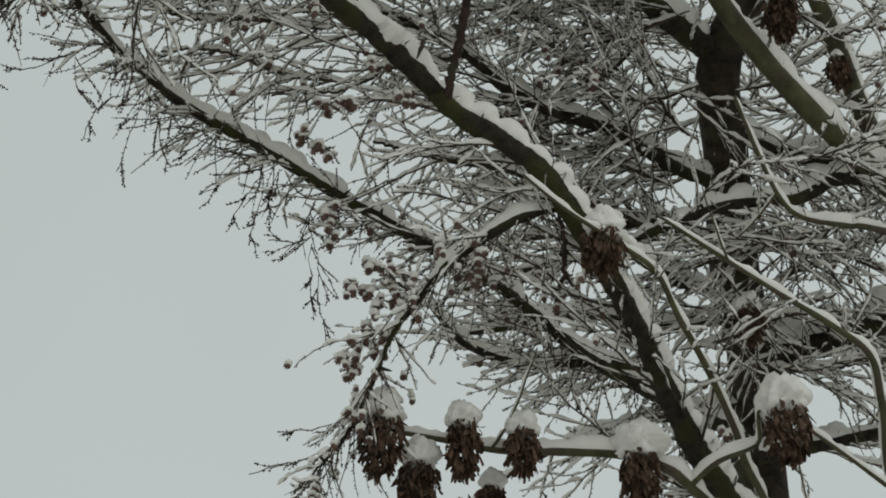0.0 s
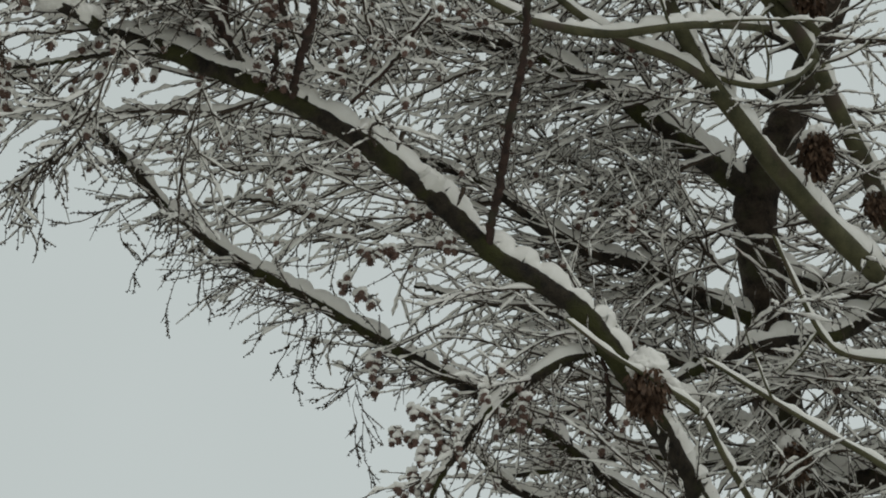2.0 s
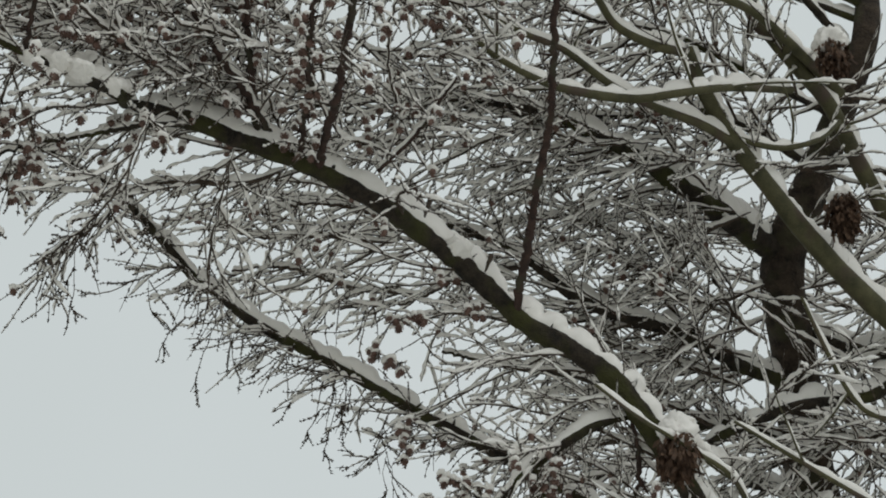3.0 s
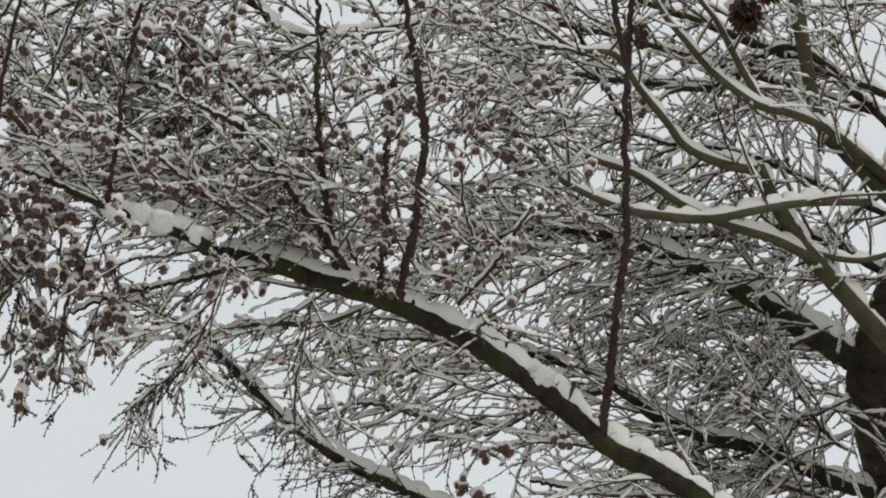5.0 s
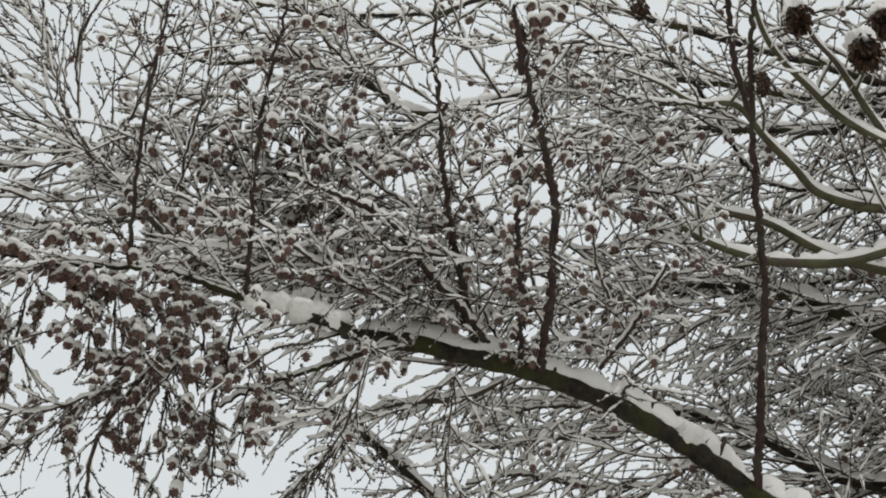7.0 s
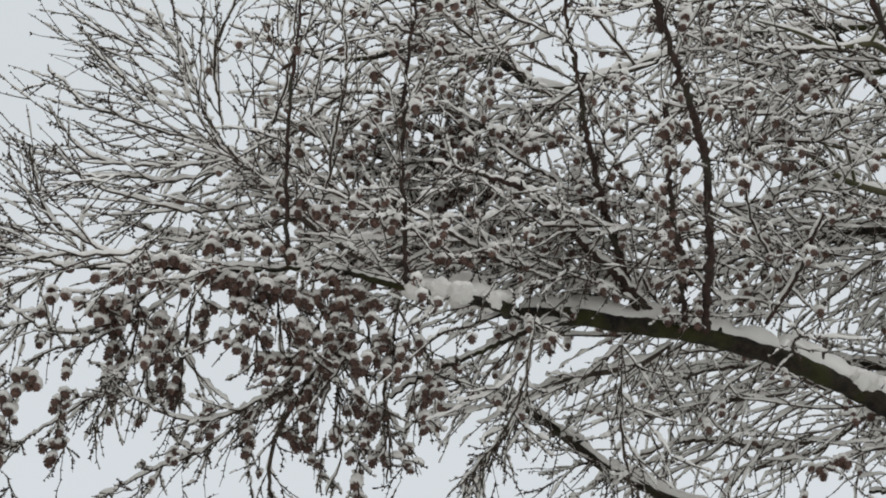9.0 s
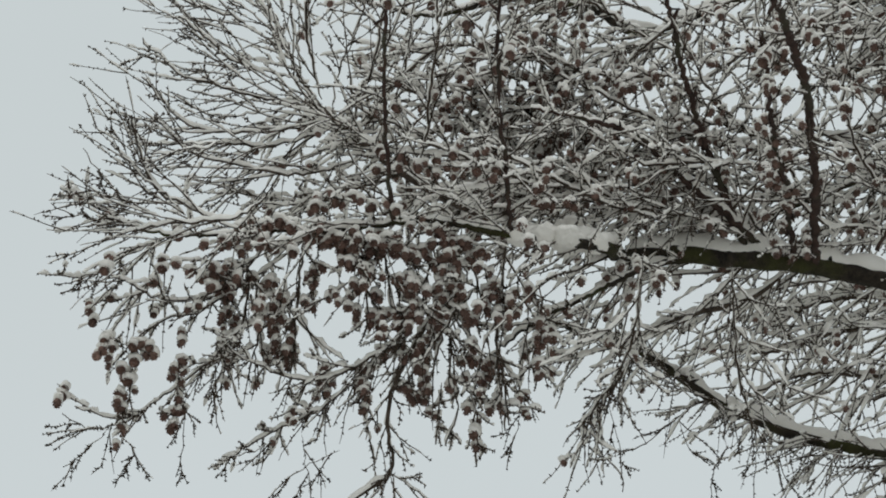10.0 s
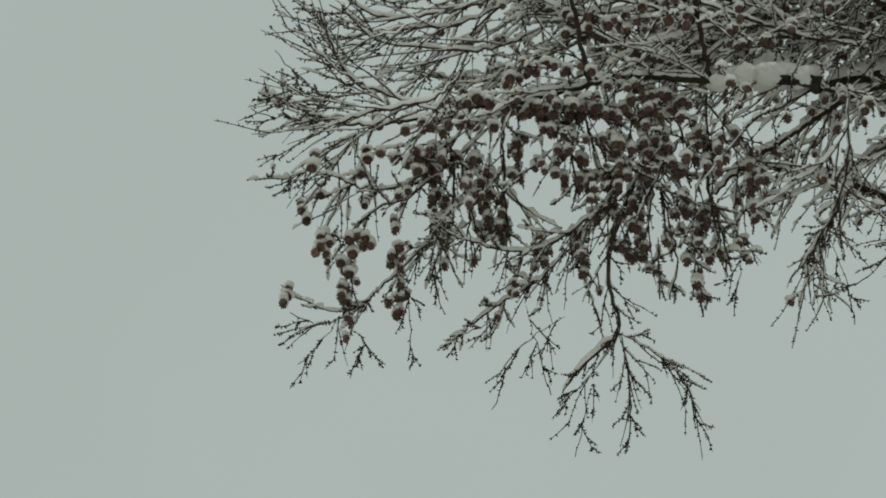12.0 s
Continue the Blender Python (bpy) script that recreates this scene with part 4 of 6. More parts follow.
larch_limb("hanging_twig", [(-0.381, 3.000, 4.373, 0.0026), (-0.433, 3.033, 4.333, 0.0021), (-0.492, 3.091, 4.263, 0.0016)], grow=3, size=0.05, cones=0.00, snowy=0.3)
larch_limb("hanging_twig", [(-0.381, 3.000, 4.373, 0.0026), (-0.414, 3.050, 4.313, 0.0021), (-0.446, 3.120, 4.229, 0.0016)], grow=3, size=0.05, cones=0.00, snowy=0.3)
larch_limb("hanging_twig", [(-0.368, 3.008, 4.363, 0.0026), (-0.397, 3.041, 4.323, 0.0021), (-0.392, 3.083, 4.273, 0.0016)], grow=3, size=0.05, cones=0.00, snowy=0.3)
larch_limb("hanging_twig", [(-0.505, 2.945, 4.437, 0.0026), (-0.563, 2.970, 4.407, 0.0021), (-0.609, 2.983, 4.393, 0.0016)], grow=3, size=0.05, cones=0.00, snowy=0.3)
larch_limb("hanging_twig", [(-0.291, 3.100, 4.253, 0.0026), (-0.343, 3.116, 4.234, 0.0021), (-0.401, 3.112, 4.238, 0.0016)], grow=3, size=0.05, cones=0.00, snowy=0.3)
larch_limb("hanging_twig", [(-0.252, 3.041, 4.323, 0.0026), (-0.288, 3.050, 4.313, 0.0022), (-0.301, 3.091, 4.263, 0.0018), (-0.288, 3.133, 4.214, 0.0014)], grow=3, size=0.05, cones=0.00, snowy=0.3)
larch_limb("hanging_twig", [(-0.288, 3.133, 4.214, 0.0026), (-0.283, 3.191, 4.144, 0.0021), (-0.269, 3.262, 4.060, 0.0016)], grow=3, size=0.05, cones=0.00, snowy=0.3)
larch_limb("hanging_twig", [(-0.296, 3.108, 4.243, 0.0026), (-0.306, 3.150, 4.194, 0.0021), (-0.291, 3.225, 4.104, 0.0016)], grow=3, size=0.05, cones=0.00, snowy=0.3)
larch_limb("hanging_twig", [(-0.239, 3.050, 4.313, 0.0026), (-0.241, 3.008, 4.363, 0.0021), (-0.239, 3.116, 4.234, 0.0016)], grow=3, size=0.05, cones=0.00, snowy=0.3)
larch_limb("hanging_twig", [(-0.187, 3.375, 3.925, 0.0026), (-0.291, 3.392, 3.906, 0.0021), (-0.381, 3.396, 3.901, 0.0016)], grow=3, size=0.05, cones=0.00, snowy=0.3)
larch_limb("hanging_twig", [(-0.226, 3.417, 3.876, 0.0026), (-0.330, 3.437, 3.851, 0.0021), (-0.446, 3.458, 3.826, 0.0016)], grow=3, size=0.05, cones=0.00, snowy=0.3)
larch_limb("hanging_twig", [(-0.239, 3.425, 3.866, 0.0026), (-0.304, 3.467, 3.816, 0.0021), (-0.349, 3.496, 3.781, 0.0016)], grow=3, size=0.05, cones=0.00, snowy=0.3)
larch_limb("hanging_twig", [(-1.345, 2.116, 4.020, 0.0022), (-1.431, 2.107, 3.983, 0.0019), (-1.491, 2.116, 3.946, 0.0015), (-1.539, 2.148, 3.898, 0.0012)], grow=3, size=0.05, cones=0.00, snowy=0.3)
larch_limb("hanging_twig", [(-1.400, 2.060, 4.035, 0.0022), (-1.413, 2.129, 3.976, 0.0018), (-1.431, 2.195, 3.916, 0.0013)], grow=3, size=0.05, cones=0.00, snowy=0.3)
larch_limb("hanging_twig", [(-1.455, 2.043, 4.021, 0.0022), (-1.504, 2.037, 4.000, 0.0018), (-1.561, 2.013, 3.990, 0.0013)], grow=3, size=0.05, cones=0.00, snowy=0.3)
larch_limb("hanging_twig", [(-0.823, 2.287, 4.150, 0.0022), (-0.887, 2.293, 4.113, 0.0018), (-0.947, 2.314, 4.067, 0.0013)], grow=3, size=0.05, cones=0.00, snowy=0.3)
larch_limb("hanging_twig", [(-0.855, 2.275, 4.143, 0.0022), (-0.859, 2.360, 4.076, 0.0018), (-0.882, 2.438, 4.005, 0.0013)], grow=3, size=0.05, cones=0.00, snowy=0.3)
larch_limb("hanging_twig", [(-1.570, 1.888, 4.082, 0.0022), (-1.597, 1.948, 4.022, 0.0018), (-1.636, 2.000, 3.963, 0.0013)], grow=3, size=0.05, cones=0.00, snowy=0.3)
larch_limb("hanging_twig", [(-1.711, 1.872, 4.023, 0.0022), (-1.766, 1.885, 3.986, 0.0018), (-1.817, 1.885, 3.961, 0.0013)], grow=3, size=0.05, cones=0.00, snowy=0.3)
larch_limb("hanging_twig", [(-1.709, 1.888, 4.012, 0.0022), (-1.697, 1.930, 3.986, 0.0018), (-1.743, 1.958, 3.941, 0.0013)], grow=3, size=0.05, cones=0.00, snowy=0.3)
larch_limb("hanging_twig", [(-1.717, 1.880, 4.014, 0.0022), (-1.767, 1.847, 4.015, 0.0018), (-1.788, 1.815, 4.029, 0.0013)], grow=3, size=0.05, cones=0.00, snowy=0.3)
larch_limb("hanging_twig", [(-1.616, 1.672, 4.224, 0.0022), (-1.680, 1.658, 4.204, 0.0018), (-1.719, 1.658, 4.184, 0.0013)], grow=3, size=0.05, cones=0.00, snowy=0.3)
larch_limb("hanging_twig", [(-1.511, 1.654, 4.291, 0.0022), (-1.567, 1.579, 4.321, 0.0019), (-1.597, 1.515, 4.355, 0.0015), (-1.602, 1.487, 4.374, 0.0012)], grow=3, size=0.05, cones=0.00, snowy=0.3)
larch_limb("hanging_twig", [(-1.493, 1.647, 4.305, 0.0022), (-1.535, 1.561, 4.351, 0.0018), (-1.528, 1.492, 4.407, 0.0013)], grow=3, size=0.05, cones=0.00, snowy=0.3)
larch_limb("hanging_twig", [(-1.592, 1.616, 4.280, 0.0022), (-1.653, 1.568, 4.286, 0.0018), (-1.687, 1.530, 4.298, 0.0013)], grow=3, size=0.05, cones=0.00, snowy=0.3)
larch_limb("hanging_twig", [(-1.530, 1.642, 4.291, 0.0022), (-1.596, 1.564, 4.317, 0.0018), (-1.647, 1.501, 4.340, 0.0013)], grow=3, size=0.05, cones=0.00, snowy=0.3)
larch_limb("hanging_twig", [(-1.492, 1.862, 4.141, 0.0022), (-1.519, 1.912, 4.089, 0.0018), (-1.545, 1.944, 4.052, 0.0013)], grow=3, size=0.05, cones=0.00, snowy=0.3)
larch_limb("hanging_twig", [(-1.335, 2.220, 3.945, 0.0022), (-1.399, 2.216, 3.916, 0.0018), (-1.426, 2.217, 3.901, 0.0013)], grow=3, size=0.05, cones=0.00, snowy=0.3)
larch_limb("hanging_twig", [(-1.353, 2.227, 3.930, 0.0022), (-1.394, 2.258, 3.886, 0.0018), (-1.441, 2.294, 3.835, 0.0013)], grow=3, size=0.05, cones=0.00, snowy=0.3)
larch_limb("hanging_twig", [(-0.997, 2.191, 4.137, 0.0022), (-1.015, 2.237, 4.092, 0.0018), (-1.070, 2.298, 4.018, 0.0013)], grow=3, size=0.05, cones=0.00, snowy=0.3)
larch_limb("bough", [(-0.519, 2.412, 4.631, 0.0055), (-0.631, 2.316, 4.631, 0.0046), (-0.756, 2.225, 4.624, 0.0038), (-0.883, 2.144, 4.608, 0.0030), (-1.007, 2.065, 4.592, 0.0022)], grow=15, size=0.18, cones=0.60)
larch_limb("bough", [(-0.539, 2.362, 4.662, 0.0055), (-0.606, 2.253, 4.685, 0.0046), (-0.727, 2.185, 4.661, 0.0038), (-0.839, 2.101, 4.653, 0.0030), (-0.952, 2.056, 4.614, 0.0022)], grow=15, size=0.18, cones=0.60)
larch_limb("bough", [(-0.584, 2.208, 4.763, 0.0055), (-0.717, 2.167, 4.716, 0.0046), (-0.859, 2.153, 4.647, 0.0038), (-0.980, 2.126, 4.593, 0.0030), (-1.059, 2.064, 4.577, 0.0022)], grow=15, size=0.18, cones=0.60)
larch_limb("bough", [(-0.482, 2.155, 4.832, 0.0055), (-0.613, 2.074, 4.815, 0.0046), (-0.730, 1.998, 4.798, 0.0038), (-0.816, 1.915, 4.796, 0.0030), (-0.933, 1.881, 4.749, 0.0022)], grow=15, size=0.18, cones=0.60)
larch_limb("bough", [(-0.750, 1.890, 4.948, 0.0055), (-0.797, 1.938, 4.862, 0.0044), (-0.801, 2.011, 4.768, 0.0034), (-0.854, 2.074, 4.668, 0.0024)], grow=15, size=0.18, cones=0.60)
larch_limb("bough", [(-0.354, 2.499, 4.615, 0.0055), (-0.388, 2.372, 4.661, 0.0046), (-0.429, 2.263, 4.691, 0.0038), (-0.488, 2.139, 4.727, 0.0030), (-0.510, 1.989, 4.792, 0.0022)], grow=15, size=0.18, cones=0.60)
larch_limb("bough", [(-0.173, 2.582, 4.607, 0.0055), (-0.228, 2.467, 4.637, 0.0046), (-0.251, 2.345, 4.682, 0.0038), (-0.241, 2.238, 4.726, 0.0030), (-0.183, 2.141, 4.776, 0.0022)], grow=15, size=0.18, cones=0.60)
larch_limb("bough", [(-0.227, 2.582, 4.592, 0.0055), (-0.280, 2.498, 4.599, 0.0046), (-0.366, 2.433, 4.584, 0.0038), (-0.422, 2.298, 4.629, 0.0030), (-0.410, 2.192, 4.672, 0.0022)], grow=15, size=0.18, cones=0.60)
larch_limb("bough", [(-0.472, 2.526, 4.562, 0.0055), (-0.548, 2.308, 4.662, 0.0046), (-0.656, 2.173, 4.691, 0.0038), (-0.747, 2.066, 4.705, 0.0030), (-0.879, 2.004, 4.674, 0.0022)], grow=15, size=0.18, cones=0.60)
larch_limb("bough", [(-0.445, 2.295, 4.739, 0.0055), (-0.573, 2.204, 4.731, 0.0046), (-0.692, 2.065, 4.760, 0.0038), (-0.782, 1.960, 4.773, 0.0030), (-0.860, 1.829, 4.808, 0.0022)], grow=15, size=0.18, cones=0.60)
larch_limb("bough", [(-0.090, 2.116, 5.168, 0.0068), (-0.217, 2.045, 5.133, 0.0053), (-0.347, 1.986, 5.088, 0.0038), (-0.475, 1.932, 5.039, 0.0023)], grow=15, size=0.22, cones=0.45)
larch_limb("bough", [(0.036, 2.375, 5.144, 0.0068), (-0.081, 2.285, 5.125, 0.0053), (-0.198, 2.198, 5.104, 0.0038), (-0.299, 2.080, 5.110, 0.0023)], grow=15, size=0.22, cones=0.45)
larch_limb("bough", [(-0.197, 2.216, 5.021, 0.0068), (-0.306, 2.194, 4.955, 0.0053), (-0.407, 2.158, 4.901, 0.0038), (-0.516, 2.145, 4.827, 0.0023)], grow=15, size=0.22, cones=0.45)
larch_limb("bough", [(0.094, 2.378, 5.004, 0.0068), (-0.036, 2.315, 4.961, 0.0053), (-0.163, 2.250, 4.921, 0.0038), (-0.279, 2.164, 4.900, 0.0023)], grow=15, size=0.22, cones=0.45)
larch_limb("bough", [(-0.316, 2.384, 4.792, 0.0068), (-0.413, 2.313, 4.765, 0.0053), (-0.501, 2.223, 4.754, 0.0038), (-0.590, 2.146, 4.735, 0.0023)], grow=15, size=0.22, cones=0.45)
larch_limb("bough", [(-0.025, 2.546, 5.311, 0.0068), (-0.161, 2.467, 5.302, 0.0053), (-0.296, 2.403, 5.280, 0.0038), (-0.423, 2.307, 5.286, 0.0023)], grow=15, size=0.24, cones=0.10)
larch_limb("bough", [(0.154, 2.368, 5.140, 0.0068), (0.027, 2.275, 5.142, 0.0053), (-0.104, 2.222, 5.114, 0.0038), (-0.223, 2.118, 5.126, 0.0023)], grow=15, size=0.24, cones=0.10)
larch_limb("bough", [(0.384, 2.685, 5.164, 0.0068), (0.218, 2.685, 5.102, 0.0053), (0.055, 2.696, 5.029, 0.0038), (-0.104, 2.679, 4.984, 0.0023)], grow=15, size=0.24, cones=0.08)
larch_limb("bough", [(0.475, 2.996, 5.191, 0.0068), (0.332, 2.947, 5.179, 0.0053), (0.192, 2.900, 5.166, 0.0038), (0.055, 2.844, 5.160, 0.0023)], grow=15, size=0.24, cones=0.08)
larch_limb("bough", [(0.614, 3.165, 5.344, 0.0068), (0.502, 3.088, 5.360, 0.0053), (0.391, 3.015, 5.373, 0.0038), (0.283, 2.929, 5.399, 0.0023)], grow=15, size=0.24, cones=0.08)
larch_limb("bough", [(0.874, 3.021, 5.442, 0.0068), (0.734, 3.040, 5.363, 0.0053), (0.595, 3.067, 5.275, 0.0038), (0.460, 3.062, 5.219, 0.0023)], grow=15, size=0.24, cones=0.08)
larch_limb("bough", [(0.383, 2.862, 5.008, 0.0068), (0.218, 2.830, 4.978, 0.0053), (0.057, 2.773, 4.973, 0.0038), (-0.102, 2.738, 4.946, 0.0023)], grow=15, size=0.24, cones=0.08)
larch_limb("bough", [(0.520, 2.959, 5.079, 0.0068), (0.346, 2.965, 5.012, 0.0053), (0.176, 2.923, 4.992, 0.0038), (0.007, 2.921, 4.932, 0.0023)], grow=15, size=0.24, cones=0.08)
larch_limb("bough", [(0.614, 3.122, 5.000, 0.0068), (0.499, 3.020, 5.042, 0.0053), (0.387, 2.889, 5.113, 0.0038), (0.278, 2.765, 5.176, 0.0023)], grow=15, size=0.24, cones=0.08)
larch_limb("bough", [(0.791, 2.920, 4.980, 0.0068), (0.641, 2.899, 4.939, 0.0053), (0.495, 2.856, 4.921, 0.0038), (0.352, 2.800, 4.916, 0.0023)], grow=15, size=0.24, cones=0.08)
larch_limb("bough", [(0.333, 3.182, 5.094, 0.0068), (0.184, 3.144, 5.071, 0.0053), (0.038, 3.081, 5.073, 0.0038), (-0.106, 3.037, 5.056, 0.0023)], grow=15, size=0.24, cones=0.08)
larch_limb("bough", [(-0.810, 2.062, 4.430, 0.0068), (-0.870, 1.955, 4.430, 0.0053), (-0.936, 1.862, 4.416, 0.0038), (-1.000, 1.771, 4.402, 0.0023)], grow=15, size=0.22, cones=0.50)
larch_limb("bough", [(-0.666, 2.184, 4.466, 0.0068), (-0.756, 2.077, 4.452, 0.0053), (-0.836, 1.958, 4.452, 0.0038), (-0.917, 1.846, 4.446, 0.0023)], grow=15, size=0.22, cones=0.50)
larch_limb("bough", [(-0.625, 2.302, 4.592, 0.0068), (-0.707, 2.218, 4.564, 0.0053), (-0.780, 2.122, 4.550, 0.0038), (-0.858, 2.040, 4.522, 0.0023)], grow=15, size=0.22, cones=0.50)
larch_limb("bough", [(-0.451, 2.261, 4.630, 0.0068), (-0.553, 2.175, 4.595, 0.0053), (-0.658, 2.099, 4.550, 0.0038), (-0.747, 2.000, 4.530, 0.0023)], grow=15, size=0.22, cones=0.50)
larch_limb("bough", [(0.600, 3.219, 4.824, 0.0068), (0.729, 3.265, 4.711, 0.0053), (0.857, 3.284, 4.631, 0.0038), (0.981, 3.306, 4.548, 0.0023)], grow=15, size=0.26, cones=0.05)
larch_limb("bough", [(0.804, 3.395, 4.678, 0.0068), (0.927, 3.330, 4.697, 0.0053), (1.049, 3.281, 4.699, 0.0038), (1.167, 3.209, 4.727, 0.0023)], grow=15, size=0.26, cones=0.05)
larch_limb("bough", [(0.899, 3.185, 4.575, 0.0068), (0.992, 3.152, 4.558, 0.0053), (1.083, 3.097, 4.566, 0.0038), (1.172, 3.037, 4.580, 0.0023)], grow=15, size=0.26, cones=0.05)
larch_limb("bough", [(1.013, 3.375, 4.514, 0.0068), (0.852, 3.374, 4.457, 0.0053), (0.694, 3.354, 4.423, 0.0038), (0.537, 3.329, 4.397, 0.0023)], grow=15, size=0.26, cones=0.05)
larch_limb("bough", [(0.868, 3.710, 4.579, 0.0068), (0.964, 3.645, 4.600, 0.0053), (1.058, 3.589, 4.609, 0.0038), (1.151, 3.546, 4.604, 0.0023)], grow=15, size=0.26, cones=0.05)
larch_limb("bough", [(1.408, 3.512, 4.818, 0.0068), (1.250, 3.519, 4.752, 0.0053), (1.095, 3.521, 4.693, 0.0038), (0.941, 3.513, 4.645, 0.0023)], grow=15, size=0.26, cones=0.05)
larch_limb("bough", [(0.940, 3.758, 4.389, 0.0068), (0.818, 3.698, 4.402, 0.0053), (0.696, 3.606, 4.455, 0.0038), (0.578, 3.525, 4.494, 0.0023)], grow=15, size=0.26, cones=0.05)
larch_limb("bough", [(0.853, 3.647, 4.265, 0.0068), (0.951, 3.611, 4.251, 0.0053), (1.048, 3.572, 4.239, 0.0038), (1.144, 3.525, 4.239, 0.0023)], grow=15, size=0.26, cones=0.05)
larch_limb("bough", [(0.257, 2.405, 5.591, 0.0068), (0.394, 2.360, 5.590, 0.0053), (0.522, 2.353, 5.558, 0.0038), (0.655, 2.298, 5.565, 0.0023)], grow=15, size=0.26, cones=0.05)
larch_limb("bough", [(0.956, 2.654, 5.764, 0.0068), (0.809, 2.610, 5.732, 0.0053), (0.663, 2.575, 5.693, 0.0038), (0.518, 2.546, 5.650, 0.0023)], grow=15, size=0.26, cones=0.05)
larch_limb("bough", [(0.669, 2.629, 5.764, 0.0068), (0.798, 2.616, 5.736, 0.0053), (0.931, 2.561, 5.743, 0.0038), (1.059, 2.525, 5.735, 0.0023)], grow=15, size=0.26, cones=0.05)
larch_limb("bough", [(0.391, 2.860, 5.717, 0.0068), (0.509, 2.845, 5.690, 0.0053), (0.625, 2.829, 5.664, 0.0038), (0.744, 2.774, 5.669, 0.0023)], grow=15, size=0.26, cones=0.05)
larch_limb("bough", [(-0.885, 2.328, 4.695, 0.0068), (-0.948, 2.231, 4.686, 0.0053), (-1.019, 2.162, 4.657, 0.0038), (-1.073, 2.056, 4.658, 0.0023)], grow=15, size=0.18, cones=0.60)
larch_limb("bough", [(-0.779, 2.391, 4.845, 0.0068), (-0.883, 2.309, 4.814, 0.0053), (-0.981, 2.227, 4.785, 0.0038), (-1.083, 2.155, 4.747, 0.0023)], grow=15, size=0.18, cones=0.60)
larch_limb("bough", [(-0.660, 2.501, 4.881, 0.0068), (-0.765, 2.411, 4.856, 0.0053), (-0.867, 2.325, 4.829, 0.0038), (-0.958, 2.214, 4.824, 0.0023)], grow=15, size=0.18, cones=0.60)
larch_limb("bough", [(-0.666, 2.588, 4.908, 0.0068), (-0.741, 2.506, 4.886, 0.0053), (-0.814, 2.422, 4.866, 0.0038), (-0.876, 2.317, 4.865, 0.0023)], grow=15, size=0.18, cones=0.60)
larch_limb("bough", [(-0.516, 2.507, 4.774, 0.0068), (-0.626, 2.429, 4.740, 0.0053), (-0.730, 2.341, 4.714, 0.0038), (-0.828, 2.248, 4.692, 0.0023)], grow=15, size=0.18, cones=0.60)
larch_limb("bough", [(0.417, 3.512, 5.343, 0.0066), (0.554, 3.495, 5.310, 0.0051), (0.689, 3.458, 5.303, 0.0037), (0.822, 3.458, 5.251, 0.0022)], grow=16, size=0.26, cones=0.05)
larch_limb("bough", [(0.906, 3.528, 5.030, 0.0066), (0.772, 3.465, 5.054, 0.0051), (0.640, 3.416, 5.060, 0.0037), (0.510, 3.356, 5.080, 0.0022)], grow=16, size=0.26, cones=0.05)
larch_limb("bough", [(0.666, 3.553, 5.345, 0.0066), (0.802, 3.521, 5.333, 0.0051), (0.936, 3.515, 5.287, 0.0037), (1.068, 3.473, 5.285, 0.0022)], grow=16, size=0.26, cones=0.05)
larch_limb("bough", [(1.148, 3.677, 5.128, 0.0066), (1.005, 3.628, 5.135, 0.0051), (0.863, 3.574, 5.147, 0.0037), (0.724, 3.544, 5.131, 0.0022)], grow=16, size=0.26, cones=0.05)
larch_limb("bough", [(0.842, 3.550, 5.110, 0.0066), (0.967, 3.508, 5.108, 0.0051), (1.091, 3.456, 5.119, 0.0037), (1.213, 3.395, 5.140, 0.0022)], grow=16, size=0.26, cones=0.05)
larch_limb("bough", [(1.356, 3.693, 5.027, 0.0066), (1.209, 3.664, 5.009, 0.0051), (1.064, 3.623, 5.006, 0.0037), (0.921, 3.607, 4.974, 0.0022)], grow=16, size=0.26, cones=0.05)
larch_limb("bough", [(-1.147, 1.972, 4.843, 0.0062), (-1.237, 1.914, 4.800, 0.0048), (-1.325, 1.854, 4.760, 0.0034), (-1.412, 1.798, 4.717, 0.0020)], grow=14, size=0.20, cones=0.35)
larch_limb("bough", [(-1.085, 2.003, 4.725, 0.0062), (-1.186, 1.980, 4.651, 0.0048), (-1.272, 1.936, 4.600, 0.0034), (-1.350, 1.881, 4.561, 0.0020)], grow=14, size=0.20, cones=0.35)
larch_limb("bough", [(-0.996, 2.012, 4.661, 0.0062), (-1.062, 1.928, 4.650, 0.0048), (-1.125, 1.841, 4.642, 0.0034), (-1.184, 1.751, 4.638, 0.0020)], grow=14, size=0.20, cones=0.35)
larch_limb("bough", [(-0.931, 2.129, 4.761, 0.0062), (-1.030, 2.096, 4.694, 0.0048), (-1.115, 2.045, 4.649, 0.0034), (-1.211, 2.016, 4.581, 0.0020)], grow=14, size=0.20, cones=0.35)
larch_limb("bough", [(-0.926, 2.312, 4.727, 0.0062), (-1.007, 2.228, 4.709, 0.0048), (-1.093, 2.156, 4.679, 0.0034), (-1.171, 2.075, 4.659, 0.0020)], grow=14, size=0.20, cones=0.35)
larch_limb("hanging_twig", [(-1.464, 1.829, 4.276, 0.0026), (-1.489, 1.881, 4.230, 0.0022), (-1.513, 1.923, 4.193, 0.0018), (-1.533, 1.966, 4.155, 0.0014)], grow=3, size=0.05, cones=0.30, snowy=0.5, strung=0.0145)
larch_limb("hanging_twig", [(-1.380, 1.844, 4.289, 0.0026), (-1.390, 1.896, 4.248, 0.0022), (-1.403, 1.948, 4.206, 0.0018), (-1.442, 1.979, 4.172, 0.0014)], grow=3, size=0.05, cones=0.30, snowy=0.5, strung=0.0145)
